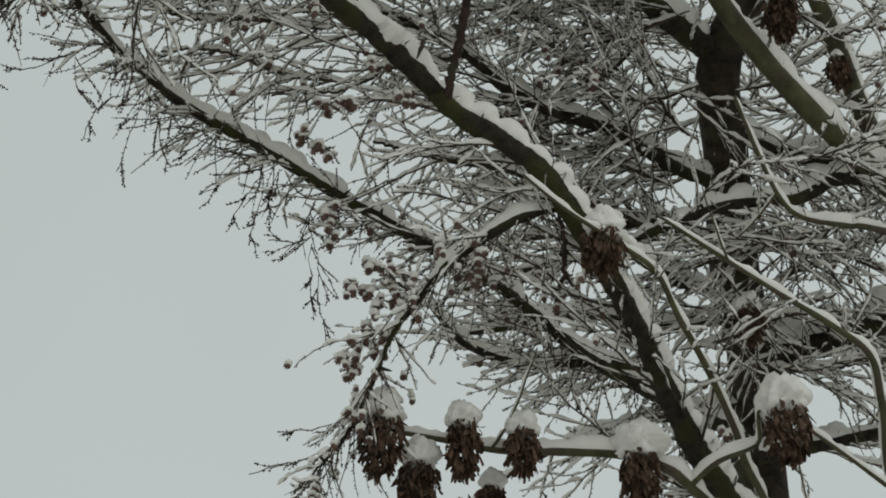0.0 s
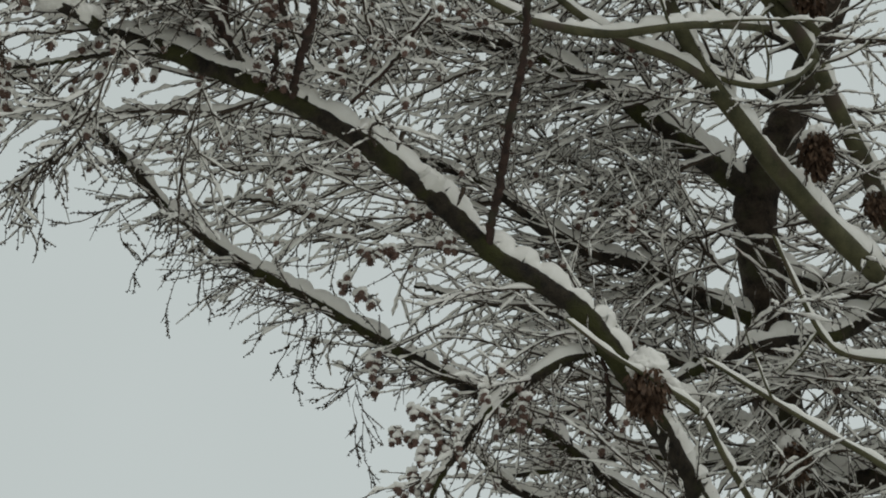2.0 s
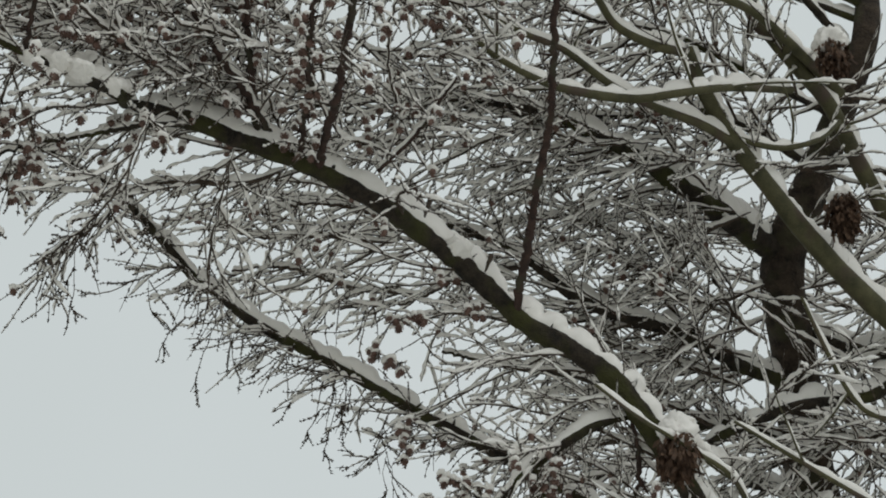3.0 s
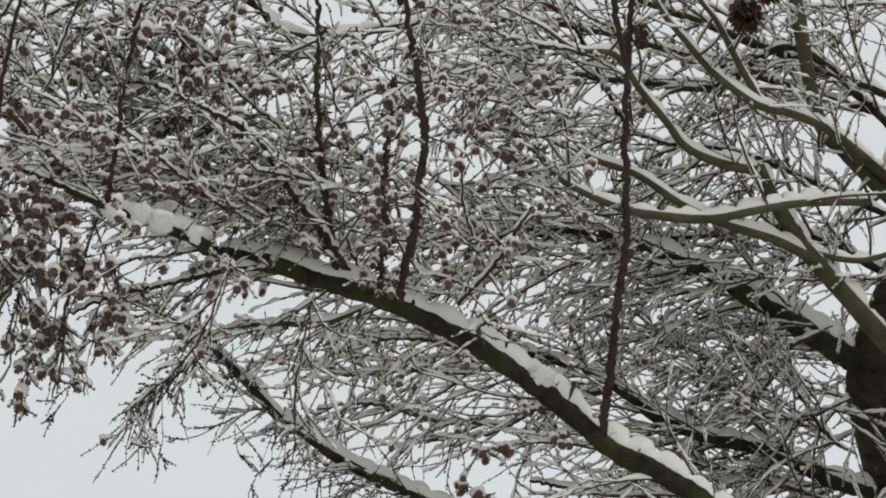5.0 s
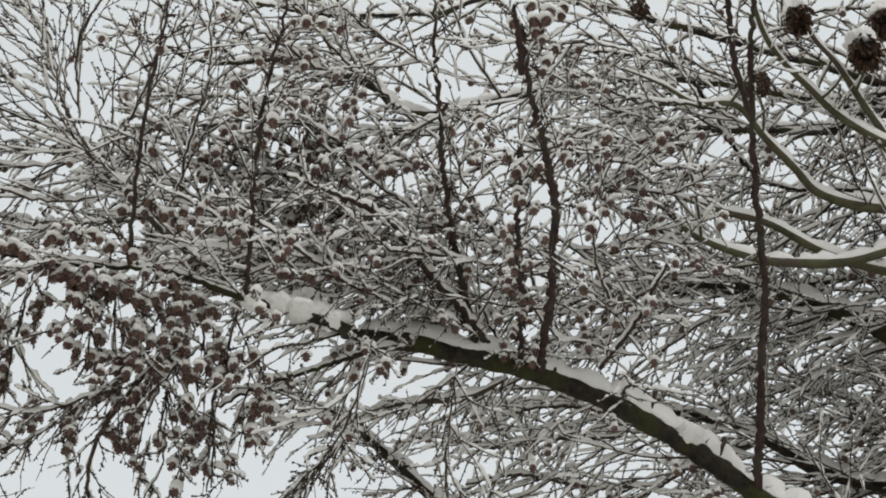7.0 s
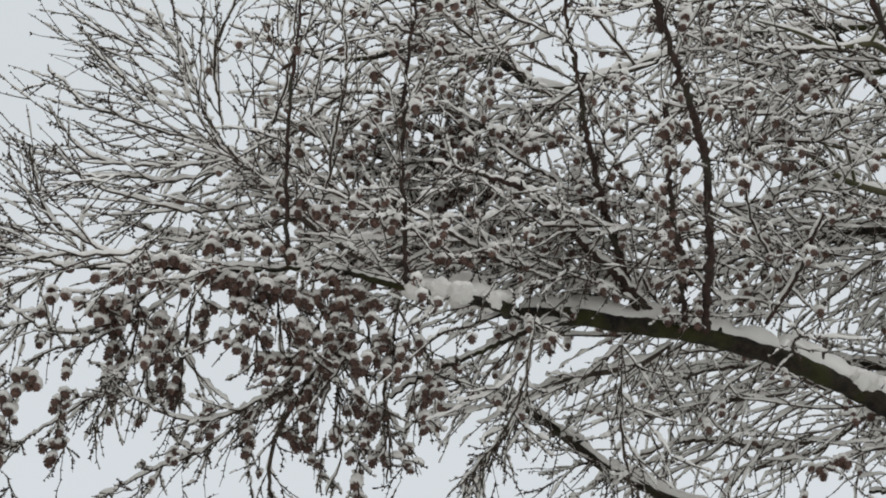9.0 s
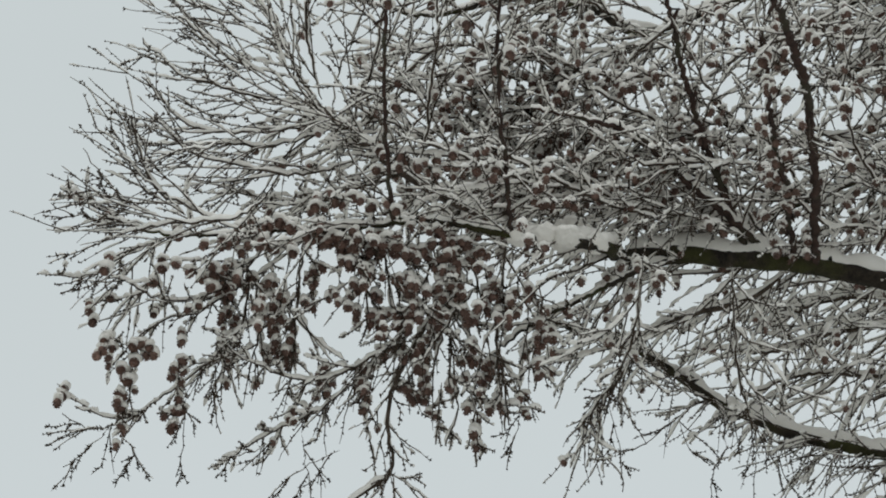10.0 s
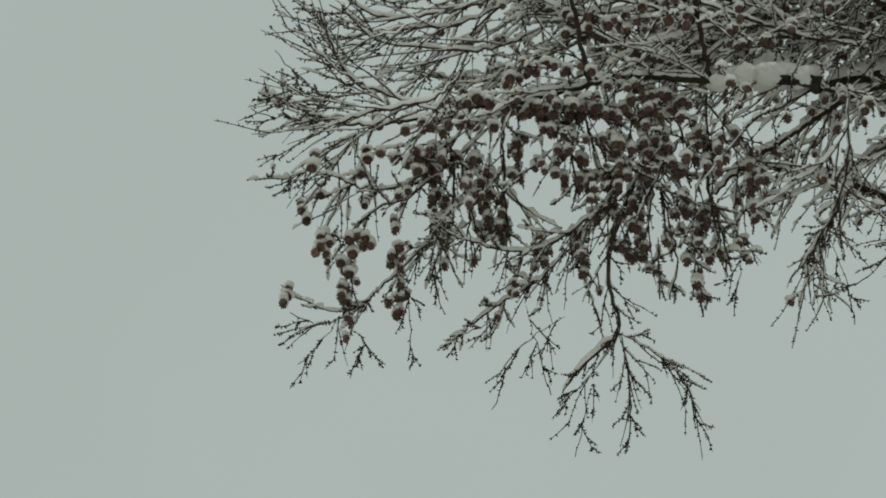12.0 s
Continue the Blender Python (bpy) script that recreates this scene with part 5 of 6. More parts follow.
larch_limb("hanging_twig", [(-1.365, 1.888, 4.261, 0.0026), (-1.395, 1.913, 4.234, 0.0020), (-1.422, 1.940, 4.206, 0.0015)], grow=3, size=0.05, cones=0.30, snowy=0.5, strung=0.0145)
larch_limb("hanging_twig", [(-1.188, 1.874, 4.323, 0.0026), (-1.205, 1.912, 4.290, 0.0022), (-1.229, 1.953, 4.252, 0.0018), (-1.253, 1.991, 4.218, 0.0014)], grow=3, size=0.05, cones=0.30, snowy=0.5, strung=0.0145)
larch_limb("hanging_twig", [(-1.175, 1.889, 4.316, 0.0026), (-1.141, 1.921, 4.302, 0.0022), (-1.109, 1.939, 4.298, 0.0018), (-1.085, 1.962, 4.288, 0.0014)], grow=3, size=0.05, cones=0.30, snowy=0.5, strung=0.0145)
larch_limb("hanging_twig", [(-1.247, 1.858, 4.318, 0.0026), (-1.213, 1.892, 4.302, 0.0020), (-1.160, 1.909, 4.305, 0.0015)], grow=3, size=0.05, cones=0.30, snowy=0.5, strung=0.0145)
larch_limb("hanging_twig", [(-1.031, 1.946, 4.315, 0.0026), (-1.067, 2.012, 4.257, 0.0022), (-1.119, 2.062, 4.205, 0.0019), (-1.171, 2.085, 4.173, 0.0016), (-1.216, 2.159, 4.105, 0.0013)], grow=3, size=0.05, cones=0.30, snowy=0.5, strung=0.0145)
larch_limb("hanging_twig", [(-1.170, 1.994, 4.240, 0.0026), (-1.178, 2.038, 4.205, 0.0020), (-1.194, 2.088, 4.164, 0.0015)], grow=3, size=0.05, cones=0.30, snowy=0.5, strung=0.0145)
larch_limb("hanging_twig", [(-1.275, 2.046, 4.171, 0.0026), (-1.287, 2.088, 4.137, 0.0020), (-1.300, 2.130, 4.102, 0.0015)], grow=3, size=0.05, cones=0.30, snowy=0.5, strung=0.0145)
larch_limb("hanging_twig", [(-0.912, 2.069, 4.260, 0.0026), (-0.921, 2.109, 4.228, 0.0022), (-0.936, 2.166, 4.181, 0.0018), (-0.968, 2.207, 4.142, 0.0014)], grow=3, size=0.05, cones=0.30, snowy=0.5, strung=0.0145)
larch_limb("hanging_twig", [(-1.003, 2.033, 4.260, 0.0026), (-1.014, 2.059, 4.238, 0.0020), (-1.027, 2.080, 4.218, 0.0015)], grow=3, size=0.05, cones=0.30, snowy=0.5, strung=0.0145)
larch_limb("hanging_twig", [(-0.954, 2.053, 4.260, 0.0026), (-0.960, 2.087, 4.232, 0.0020), (-0.974, 2.110, 4.211, 0.0015)], grow=3, size=0.05, cones=0.30, snowy=0.5, strung=0.0145)
larch_limb("hanging_twig", [(-1.017, 2.150, 4.170, 0.0026), (-1.070, 2.169, 4.140, 0.0020), (-1.049, 2.226, 4.104, 0.0015)], grow=3, size=0.05, cones=0.30, snowy=0.5, strung=0.0145)
larch_limb("hanging_twig", [(-1.493, 1.804, 4.286, 0.0026), (-1.443, 1.838, 4.275, 0.0020), (-1.365, 1.890, 4.260, 0.0015)], grow=3, size=0.05, cones=0.30, snowy=0.5, strung=0.0145)
larch_limb("hanging_twig", [(-1.239, 1.868, 4.313, 0.0026), (-1.172, 1.880, 4.323, 0.0022), (-1.096, 1.930, 4.309, 0.0019), (-1.031, 1.946, 4.315, 0.0016), (-0.956, 2.000, 4.298, 0.0013)], grow=3, size=0.05, cones=0.30, snowy=0.5, strung=0.0145)
larch_limb("hanging_twig", [(-1.327, 2.025, 4.171, 0.0026), (-1.352, 2.053, 4.144, 0.0020), (-1.375, 2.072, 4.123, 0.0015)], grow=3, size=0.05, cones=0.30, snowy=0.5, strung=0.0145)
larch_limb("hanging_twig", [(-1.400, 1.761, 4.344, 0.0026), (-1.331, 1.798, 4.337, 0.0022), (-1.265, 1.843, 4.323, 0.0018), (-1.191, 1.868, 4.326, 0.0014)], grow=3, size=0.05, cones=0.30, snowy=0.5, strung=0.0145)
larch_limb("hanging_twig", [(-1.085, 1.962, 4.288, 0.0026), (-1.047, 1.987, 4.281, 0.0020), (-0.989, 1.991, 4.294, 0.0015)], grow=3, size=0.05, cones=0.30, snowy=0.5, strung=0.0145)
larch_limb("hanging_twig", [(-1.152, 2.067, 4.191, 0.0026), (-1.161, 2.120, 4.150, 0.0020), (-1.179, 2.179, 4.101, 0.0015)], grow=3, size=0.05, cones=0.30, snowy=0.5, strung=0.0145)
larch_limb("hanging_twig", [(-1.359, 1.928, 4.234, 0.0026), (-1.384, 1.965, 4.199, 0.0020), (-1.394, 2.008, 4.165, 0.0015)], grow=3, size=0.05, cones=0.30, snowy=0.5, strung=0.0145)
larch_limb("hanging_twig", [(-1.202, 1.953, 4.261, 0.0026), (-1.211, 2.006, 4.219, 0.0020), (-1.225, 2.057, 4.178, 0.0015)], grow=3, size=0.05, cones=0.30, snowy=0.5, strung=0.0145)
larch_limb("hanging_twig", [(-1.049, 2.052, 4.232, 0.0026), (-1.061, 2.104, 4.191, 0.0020), (-1.094, 2.147, 4.150, 0.0015)], grow=3, size=0.05, cones=0.30, snowy=0.5, strung=0.0145)
larch_limb("hanging_twig", [(-1.285, 1.863, 4.303, 0.0026), (-1.313, 1.909, 4.261, 0.0020), (-1.326, 1.950, 4.227, 0.0015)], grow=3, size=0.05, cones=0.30, snowy=0.5, strung=0.0145)
larch_limb("hanging_twig", [(-0.828, 1.914, 4.845, 0.0028), (-0.804, 1.954, 4.822, 0.0022), (-0.766, 1.990, 4.806, 0.0017)], grow=3, size=0.05, cones=0.30, snowy=0.5, strung=0.016)
larch_limb("hanging_twig", [(-0.838, 1.972, 4.799, 0.0028), (-0.815, 2.012, 4.776, 0.0022), (-0.784, 2.050, 4.757, 0.0017)], grow=3, size=0.05, cones=0.30, snowy=0.5, strung=0.016)
larch_limb("hanging_twig", [(-0.868, 2.127, 4.676, 0.0028), (-0.820, 2.157, 4.668, 0.0022), (-0.760, 2.187, 4.663, 0.0017)], grow=3, size=0.05, cones=0.30, snowy=0.5, strung=0.016)
larch_limb("hanging_twig", [(-0.687, 2.022, 4.806, 0.0028), (-0.660, 2.053, 4.791, 0.0022), (-0.605, 2.081, 4.787, 0.0017)], grow=3, size=0.05, cones=0.30, snowy=0.5, strung=0.016)
larch_limb("hanging_twig", [(-0.167, 2.266, 4.777, 0.0028), (-0.134, 2.290, 4.770, 0.0022), (-0.098, 2.297, 4.775, 0.0017)], grow=3, size=0.05, cones=0.30, snowy=0.5, strung=0.016)
larch_limb("hanging_twig", [(-0.635, 2.187, 4.699, 0.0028), (-0.617, 2.210, 4.688, 0.0022), (-0.596, 2.224, 4.684, 0.0017)], grow=3, size=0.05, cones=0.30, snowy=0.5, strung=0.016)
larch_limb("hanging_twig", [(-0.976, 2.051, 4.701, 0.0028), (-0.964, 2.087, 4.678, 0.0022), (-0.933, 2.109, 4.670, 0.0017)], grow=3, size=0.05, cones=0.30, snowy=0.5, strung=0.016)
larch_limb("hanging_twig", [(-1.056, 1.988, 4.724, 0.0028), (-1.021, 2.033, 4.701, 0.0022), (-0.994, 2.064, 4.686, 0.0017)], grow=3, size=0.05, cones=0.30, snowy=0.5, strung=0.016)
larch_limb("hanging_twig", [(-1.179, 2.032, 4.656, 0.0028), (-1.114, 2.068, 4.648, 0.0022), (-1.052, 2.108, 4.636, 0.0017)], grow=3, size=0.05, cones=0.30, snowy=0.5, strung=0.016)
larch_limb("hanging_twig", [(-0.071, 2.165, 4.880, 0.0028), (-0.040, 2.188, 4.872, 0.0022), (-0.005, 2.197, 4.876, 0.0017)], grow=3, size=0.05, cones=0.30, snowy=0.5, strung=0.016)
larch_limb("hanging_twig", [(-1.460, 1.730, 4.267, 0.0025), (-1.377, 1.762, 4.281, 0.0020), (-1.306, 1.815, 4.274, 0.0015)], grow=3, size=0.05, cones=0.30, snowy=0.5, strung=0.0145)
larch_limb("hanging_twig", [(-1.322, 1.757, 4.311, 0.0025), (-1.246, 1.823, 4.296, 0.0021), (-1.167, 1.862, 4.303, 0.0018), (-1.110, 1.917, 4.288, 0.0014)], grow=3, size=0.05, cones=0.30, snowy=0.5, strung=0.0145)
larch_limb("hanging_twig", [(-1.248, 1.764, 4.340, 0.0025), (-1.165, 1.796, 4.354, 0.0020), (-1.098, 1.856, 4.340, 0.0015)], grow=3, size=0.05, cones=0.30, snowy=0.5, strung=0.0145)
larch_limb("hanging_twig", [(-1.235, 1.869, 4.266, 0.0025), (-1.165, 1.922, 4.259, 0.0020), (-1.103, 1.989, 4.237, 0.0015)], grow=3, size=0.05, cones=0.30, snowy=0.5, strung=0.0145)
larch_limb("hanging_twig", [(-1.084, 1.875, 4.332, 0.0025), (-1.041, 1.930, 4.310, 0.0020), (-0.989, 1.972, 4.303, 0.0015)], grow=3, size=0.05, cones=0.30, snowy=0.5, strung=0.0145)
larch_limb("hanging_twig", [(-1.199, 1.852, 4.296, 0.0025), (-1.216, 1.900, 4.252, 0.0020), (-1.246, 1.939, 4.208, 0.0015)], grow=3, size=0.05, cones=0.30, snowy=0.5, strung=0.0145)
larch_limb("hanging_twig", [(-1.118, 1.931, 4.274, 0.0025), (-1.135, 1.978, 4.229, 0.0020), (-1.170, 2.014, 4.185, 0.0015)], grow=3, size=0.05, cones=0.30, snowy=0.5, strung=0.0145)
larch_limb("hanging_twig", [(-1.030, 1.976, 4.281, 0.0025), (-1.047, 2.013, 4.244, 0.0020), (-1.064, 2.051, 4.207, 0.0015)], grow=3, size=0.05, cones=0.30, snowy=0.5, strung=0.0145)
larch_limb("hanging_twig", [(-0.992, 2.018, 4.266, 0.0025), (-0.981, 2.064, 4.236, 0.0020), (-0.993, 2.104, 4.200, 0.0015)], grow=3, size=0.05, cones=0.30, snowy=0.5, strung=0.0145)
larch_limb("hanging_twig", [(-1.548, 1.705, 4.245, 0.0025), (-1.477, 1.758, 4.238, 0.0020), (-1.398, 1.797, 4.245, 0.0015)], grow=3, size=0.05, cones=0.30, snowy=0.5, strung=0.0145)
larch_limb("hanging_twig", [(-1.074, 1.775, 4.413, 0.0025), (-1.008, 1.835, 4.398, 0.0020), (-0.947, 1.863, 4.405, 0.0015)], grow=3, size=0.05, cones=0.30, snowy=0.5, strung=0.0145)
larch_limb("hanging_twig", [(-0.862, 1.934, 4.391, 0.0025), (-0.828, 1.984, 4.368, 0.0020), (-0.773, 1.999, 4.383, 0.0015)], grow=3, size=0.05, cones=0.30, snowy=0.5, strung=0.0145)
larch_limb("hanging_twig", [(-0.210, 3.031, 4.056, 0.0029), (-0.166, 3.055, 4.027, 0.0023), (-0.098, 3.063, 4.018, 0.0017)], grow=3, size=0.05, cones=0.30, snowy=0.5, strung=0.016)
larch_limb("hanging_twig", [(-0.179, 3.007, 4.084, 0.0029), (-0.117, 3.015, 4.075, 0.0023), (-0.048, 3.031, 4.056, 0.0017)], grow=3, size=0.05, cones=0.30, snowy=0.5, strung=0.016)
larch_limb("hanging_twig", [(-0.117, 3.082, 3.994, 0.0029), (-0.139, 3.114, 3.956, 0.0023), (-0.154, 3.146, 3.918, 0.0017)], grow=3, size=0.05, cones=0.30, snowy=0.5, strung=0.016)
larch_limb("hanging_twig", [(-0.166, 3.082, 3.994, 0.0029), (-0.189, 3.130, 3.937, 0.0023), (-0.206, 3.178, 3.880, 0.0017)], grow=3, size=0.05, cones=0.30, snowy=0.5, strung=0.016)
larch_limb("hanging_twig", [(-0.104, 3.047, 4.037, 0.0029), (-0.067, 3.066, 4.013, 0.0023), (-0.048, 3.094, 3.980, 0.0017)], grow=3, size=0.05, cones=0.30, snowy=0.5, strung=0.016)
larch_limb("hanging_twig", [(-0.327, 2.823, 4.303, 0.0029), (-0.278, 2.839, 4.284, 0.0023), (-0.241, 2.867, 4.250, 0.0017)], grow=3, size=0.05, cones=0.30, snowy=0.5, strung=0.016)
larch_limb("hanging_twig", [(-0.247, 2.923, 4.184, 0.0029), (-0.241, 2.963, 4.136, 0.0023), (-0.247, 2.995, 4.098, 0.0017)], grow=3, size=0.05, cones=0.30, snowy=0.5, strung=0.016)
larch_limb("hanging_twig", [(-0.278, 2.787, 4.345, 0.0029), (-0.228, 2.779, 4.355, 0.0023), (-0.166, 2.795, 4.336, 0.0017)], grow=3, size=0.05, cones=0.30, snowy=0.5, strung=0.016)
larch_limb("hanging_twig", [(0.094, 2.979, 4.117, 0.0029), (0.069, 3.011, 4.079, 0.0023), (0.063, 3.043, 4.041, 0.0017)], grow=3, size=0.05, cones=0.30, snowy=0.5, strung=0.016)
larch_limb("hanging_twig", [(-0.179, 3.186, 3.870, 0.0029), (-0.193, 3.226, 3.823, 0.0023), (-0.228, 3.266, 3.775, 0.0017)], grow=3, size=0.05, cones=0.30, snowy=0.5, strung=0.016)
larch_limb("hanging_twig", [(-1.651, 1.821, 4.119, 0.0025), (-1.688, 1.865, 4.067, 0.0020), (-1.715, 1.916, 4.015, 0.0015)], grow=3, size=0.05, cones=0.30, snowy=0.5, strung=0.0145)
larch_limb("hanging_twig", [(-1.569, 1.857, 4.134, 0.0025), (-1.596, 1.907, 4.081, 0.0020), (-1.632, 1.942, 4.037, 0.0015)], grow=3, size=0.05, cones=0.30, snowy=0.5, strung=0.0145)
larch_limb("hanging_twig", [(-1.684, 1.751, 4.157, 0.0025), (-1.656, 1.789, 4.142, 0.0020), (-1.605, 1.832, 4.134, 0.0015)], grow=3, size=0.05, cones=0.30, snowy=0.5, strung=0.0145)
larch_limb("upright_shoot", [(0.011, 2.809, 4.391, 0.0117), (0.016, 2.782, 4.404, 0.0106), (0.075, 2.497, 4.543, 0.0092), (0.098, 2.323, 4.617, 0.0085), (0.121, 2.105, 4.724, 0.0074), (0.148, 1.939, 4.792, 0.0065), (0.167, 1.823, 4.821, 0.0058), (0.195, 1.665, 4.883, 0.0057), (0.235, 1.516, 5.003, 0.0034)], grow=10, size=0.16, cones=0.10, snowy=0.4)
larch_limb("upright_shoot", [(0.128, 2.072, 4.750, 0.0072), (0.115, 1.989, 4.813, 0.0072), (0.112, 1.838, 4.865, 0.0059), (0.118, 1.717, 4.959, 0.0035)], grow=6, size=0.14, cones=0.10, snowy=0.4)
larch_limb("upright_shoot", [(-0.417, 2.502, 4.537, 0.0109), (-0.409, 2.474, 4.530, 0.0099), (-0.351, 2.260, 4.474, 0.0088), (-0.323, 2.136, 4.447, 0.0080), (-0.301, 2.014, 4.416, 0.0083), (-0.286, 1.839, 4.363, 0.0075), (-0.281, 1.646, 4.322, 0.0061), (-0.276, 1.496, 4.311, 0.0049), (-0.288, 1.545, 4.253, 0.0058), (-0.274, 1.427, 4.280, 0.0038)], grow=22, size=0.20, cones=1.00, snowy=0.4)
larch_limb("upright_shoot", [(-0.459, 2.490, 4.541, 0.0081), (-0.453, 2.462, 4.533, 0.0074), (-0.408, 2.250, 4.474, 0.0071), (-0.387, 2.083, 4.415, 0.0056), (-0.352, 1.891, 4.377, 0.0043), (-0.323, 1.761, 4.354, 0.0021)], grow=20, size=0.07, cones=3.00, snowy=0.5)
larch_limb("upright_shoot", [(-0.537, 2.451, 4.545, 0.0108), (-0.538, 2.423, 4.554, 0.0098), (-0.541, 2.265, 4.606, 0.0085), (-0.534, 2.103, 4.663, 0.0072), (-0.521, 1.968, 4.702, 0.0059), (-0.501, 1.819, 4.754, 0.0046), (-0.471, 1.687, 4.796, 0.0029)], grow=12, size=0.20, cones=0.20, snowy=0.5)
larch_limb("upright_shoot", [(-0.489, 2.479, 4.556, 0.0095), (-0.499, 2.451, 4.558, 0.0086), (-0.547, 2.313, 4.569, 0.0079), (-0.598, 2.199, 4.574, 0.0072), (-0.652, 2.065, 4.593, 0.0059), (-0.719, 1.972, 4.578, 0.0046), (-0.820, 1.876, 4.556, 0.0023)], grow=14, size=0.20, cones=0.25)
larch_limb("upright_shoot", [(-0.914, 1.984, 4.322, 0.0056), (-0.858, 1.815, 4.399, 0.0049), (-0.805, 1.668, 4.459, 0.0043), (-0.738, 1.530, 4.516, 0.0032), (-0.703, 1.463, 4.575, 0.0021)], grow=10, size=0.20, cones=0.30, snowy=0.4)
larch_limb("upright_shoot", [(-1.115, 1.862, 4.328, 0.0055), (-1.062, 1.705, 4.420, 0.0044), (-0.995, 1.564, 4.480, 0.0038), (-0.938, 1.450, 4.580, 0.0022)], grow=8, size=0.20, cones=0.30, snowy=0.4)
larch_limb("upright_shoot", [(0.262, 3.241, 4.117, 0.0065), (0.275, 3.072, 4.162, 0.0064), (0.259, 2.977, 4.198, 0.0050)], grow=4, size=0.10, cones=0.10, snowy=0.3)
larch_limb("upright_shoot", [(-0.283, 2.513, 4.543, 0.0050), (-0.180, 2.410, 4.574, 0.0043), (-0.103, 2.304, 4.602, 0.0030)], grow=6, size=0.14, cones=0.10)
larch_limb("stub", [(-0.186, 2.603, 4.488, 0.0099), (-0.170, 2.546, 4.483, 0.0086)], grow=0, snowy=0)
larch_limb("stub", [(-0.058, 2.727, 4.436, 0.0087), (-0.043, 2.683, 4.446, 0.0074)], grow=0, snowy=0)
part("fine_twig", mesh_of("fine_twig", rest, TWIG, False), larch, "fine knobbly bare twigs", "stuff")


# ---- larch cones ----
def cone_shape(seed, rings=6, per=7):
    """An egg of overlapping scales, base at the origin, axis along z, 30 mm long."""
    g = np.random.default_rng(seed)
    V, F3, F4 = [], [], []
    core = [(0.0, 0.004), (0.006, 0.0092), (0.014, 0.0105), (0.022, 0.0075), (0.029, 0.002)]
    for z, rad in core:
        V += [(rad * math.cos(a), rad * math.sin(a), z) for a in np.arange(7) / 7 * 2 * math.pi]
    F4 += [(i * 7 + j, i * 7 + (j + 1) % 7, i * 7 + 7 + (j + 1) % 7, i * 7 + 7 + j) for i in range(4) for j in range(7)]
    for i in range(rings):
        z = 0.0015 + 0.021 * i / (rings - 1)
        rad = 0.0118 * math.sin(math.pi * (0.24 + 0.60 * i / (rings - 1)))
        for j in range(per):
            a = (j + 0.5 * (i % 2) + g.uniform(-0.1, 0.1)) / per * 2 * math.pi
            w, h, out = 0.0062, 0.0078, rad + g.uniform(0.0022, 0.0042)
            c, s = math.cos(a), math.sin(a)
            k = len(V)
            V += [(rad * 0.8 * c + w * s * 0.6, rad * 0.8 * s - w * c * 0.6, z), (rad * 0.8 * c - w * s * 0.6, rad * 0.8 * s + w * c * 0.6, z),
                  (out * c - w * s * 0.55, out * s + w * c * 0.55, z + h * 0.75), (out * 1.05 * c, out * 1.05 * s, z + h), (out * c + w * s * 0.55, out * s - w * c * 0.55, z + h * 0.75)]
            F4.append((k, k + 1, k + 2, k + 4))
            F3.append((k + 2, k + 3, k + 4))
    return np.array(V), np.array(F3), np.array(F4)


def cap_shape(seed, flat=0.85, rough=0.28, cuts=2):
    """A lumpy pat of snow of radius 1 with a flattened foot."""
    bm = bmesh.new()
    bmesh.ops.create_icosphere(bm, subdivisions=cuts, radius=1)
    for v in bm.verts:
        d = v.co.normalized()
        k = 1 + rough * noise.noise(d * 1.6 + Vector((seed * 7.1, 0, 0))) + rough * 0.5 * noise.noise(d * 4.2 + Vector((0, seed * 3.3, 0)))
        if rough > 0.3:
            k += 0.16 * noise.noise(d * 7.5 + Vector((seed, 2, 0))) + 0.08 * noise.noise(d * 15 + Vector((seed, 5, 0)))
        v.co = d * k
        v.co.z *= flat if v.co.z > 0 else flat * 0.6
    V = np.array([v.co[:] for v in bm.verts])
    F3 = np.array([[v.index for v in f.verts] for f in bm.faces])
    bm.free()
    return V, F3


CONES = [cone_shape(s) for s in range(5)]
PLAIN = [cone_shape(s, 4, 6) for s in range(5)]      # for the crowd deeper in the crown
CAPS = [cap_shape(s) for s in range(5)]
SMALL_CAPS = [cap_shape(s, cuts=1) for s in range(5)]
cone_meshes = [mesh_of("cone", [(v, f3), (v, f4)], CONE, False) for v, f3, f4 in CONES]
cap_meshes = [mesh_of("snow_cap", [(v * 0.0135, f)], SNOW) for v, f in CAPS]
cone_seats.sort(key=lambda c: c[0][1])
more_cones, more_caps = [], []
for k, (seat, way, big) in enumerate(cone_seats):
    turn = Vector(way).to_track_quat("Z", "Y").to_matrix().to_4x4() @ pose(0, 0, 0, 0, 0, 77 * k)
    m = Matrix.Translation(seat) @ turn @ Matrix.Diagonal((big * 0.95, big * 0.95, big * 0.95, 1))
    top = Vector(seat) + Vector(way) * (0.012 * big) + Vector((0, 0, 0.0135 * big))
    cm = Matrix.Translation(top) @ pose(0, 0, 0, 0, 0, 50 * k) @ Matrix.Diagonal(((big * (1.05 + 0.8 * ((k * 37) % 10) / 10)), big * (1.05 + 0.8 * ((k * 53) % 10) / 10), big * (1.05 + 0.9 * ((k * 71) % 10) / 10), 1))
    if k < 290:
        ob = part("cone", cone_meshes[k % 5], larch)
        ob.matrix_basis = m
        cap = part("snow_cap", cap_meshes[k % 5], ob)
        cap.matrix_basis = m.inverted() @ cm
    else:
        for shape, mm, store in ((PLAIN[k % 5], m, more_cones), (SMALL_CAPS[k % 5], cm, more_caps)):
            A = np.array(mm)
            V = shape[0] * (1 if shape is PLAIN[k % 5] else 0.0135)
            V = V @ A[:3, :3].T + A[:3, 3]
            store.extend((V, f) for f in shape[1:])
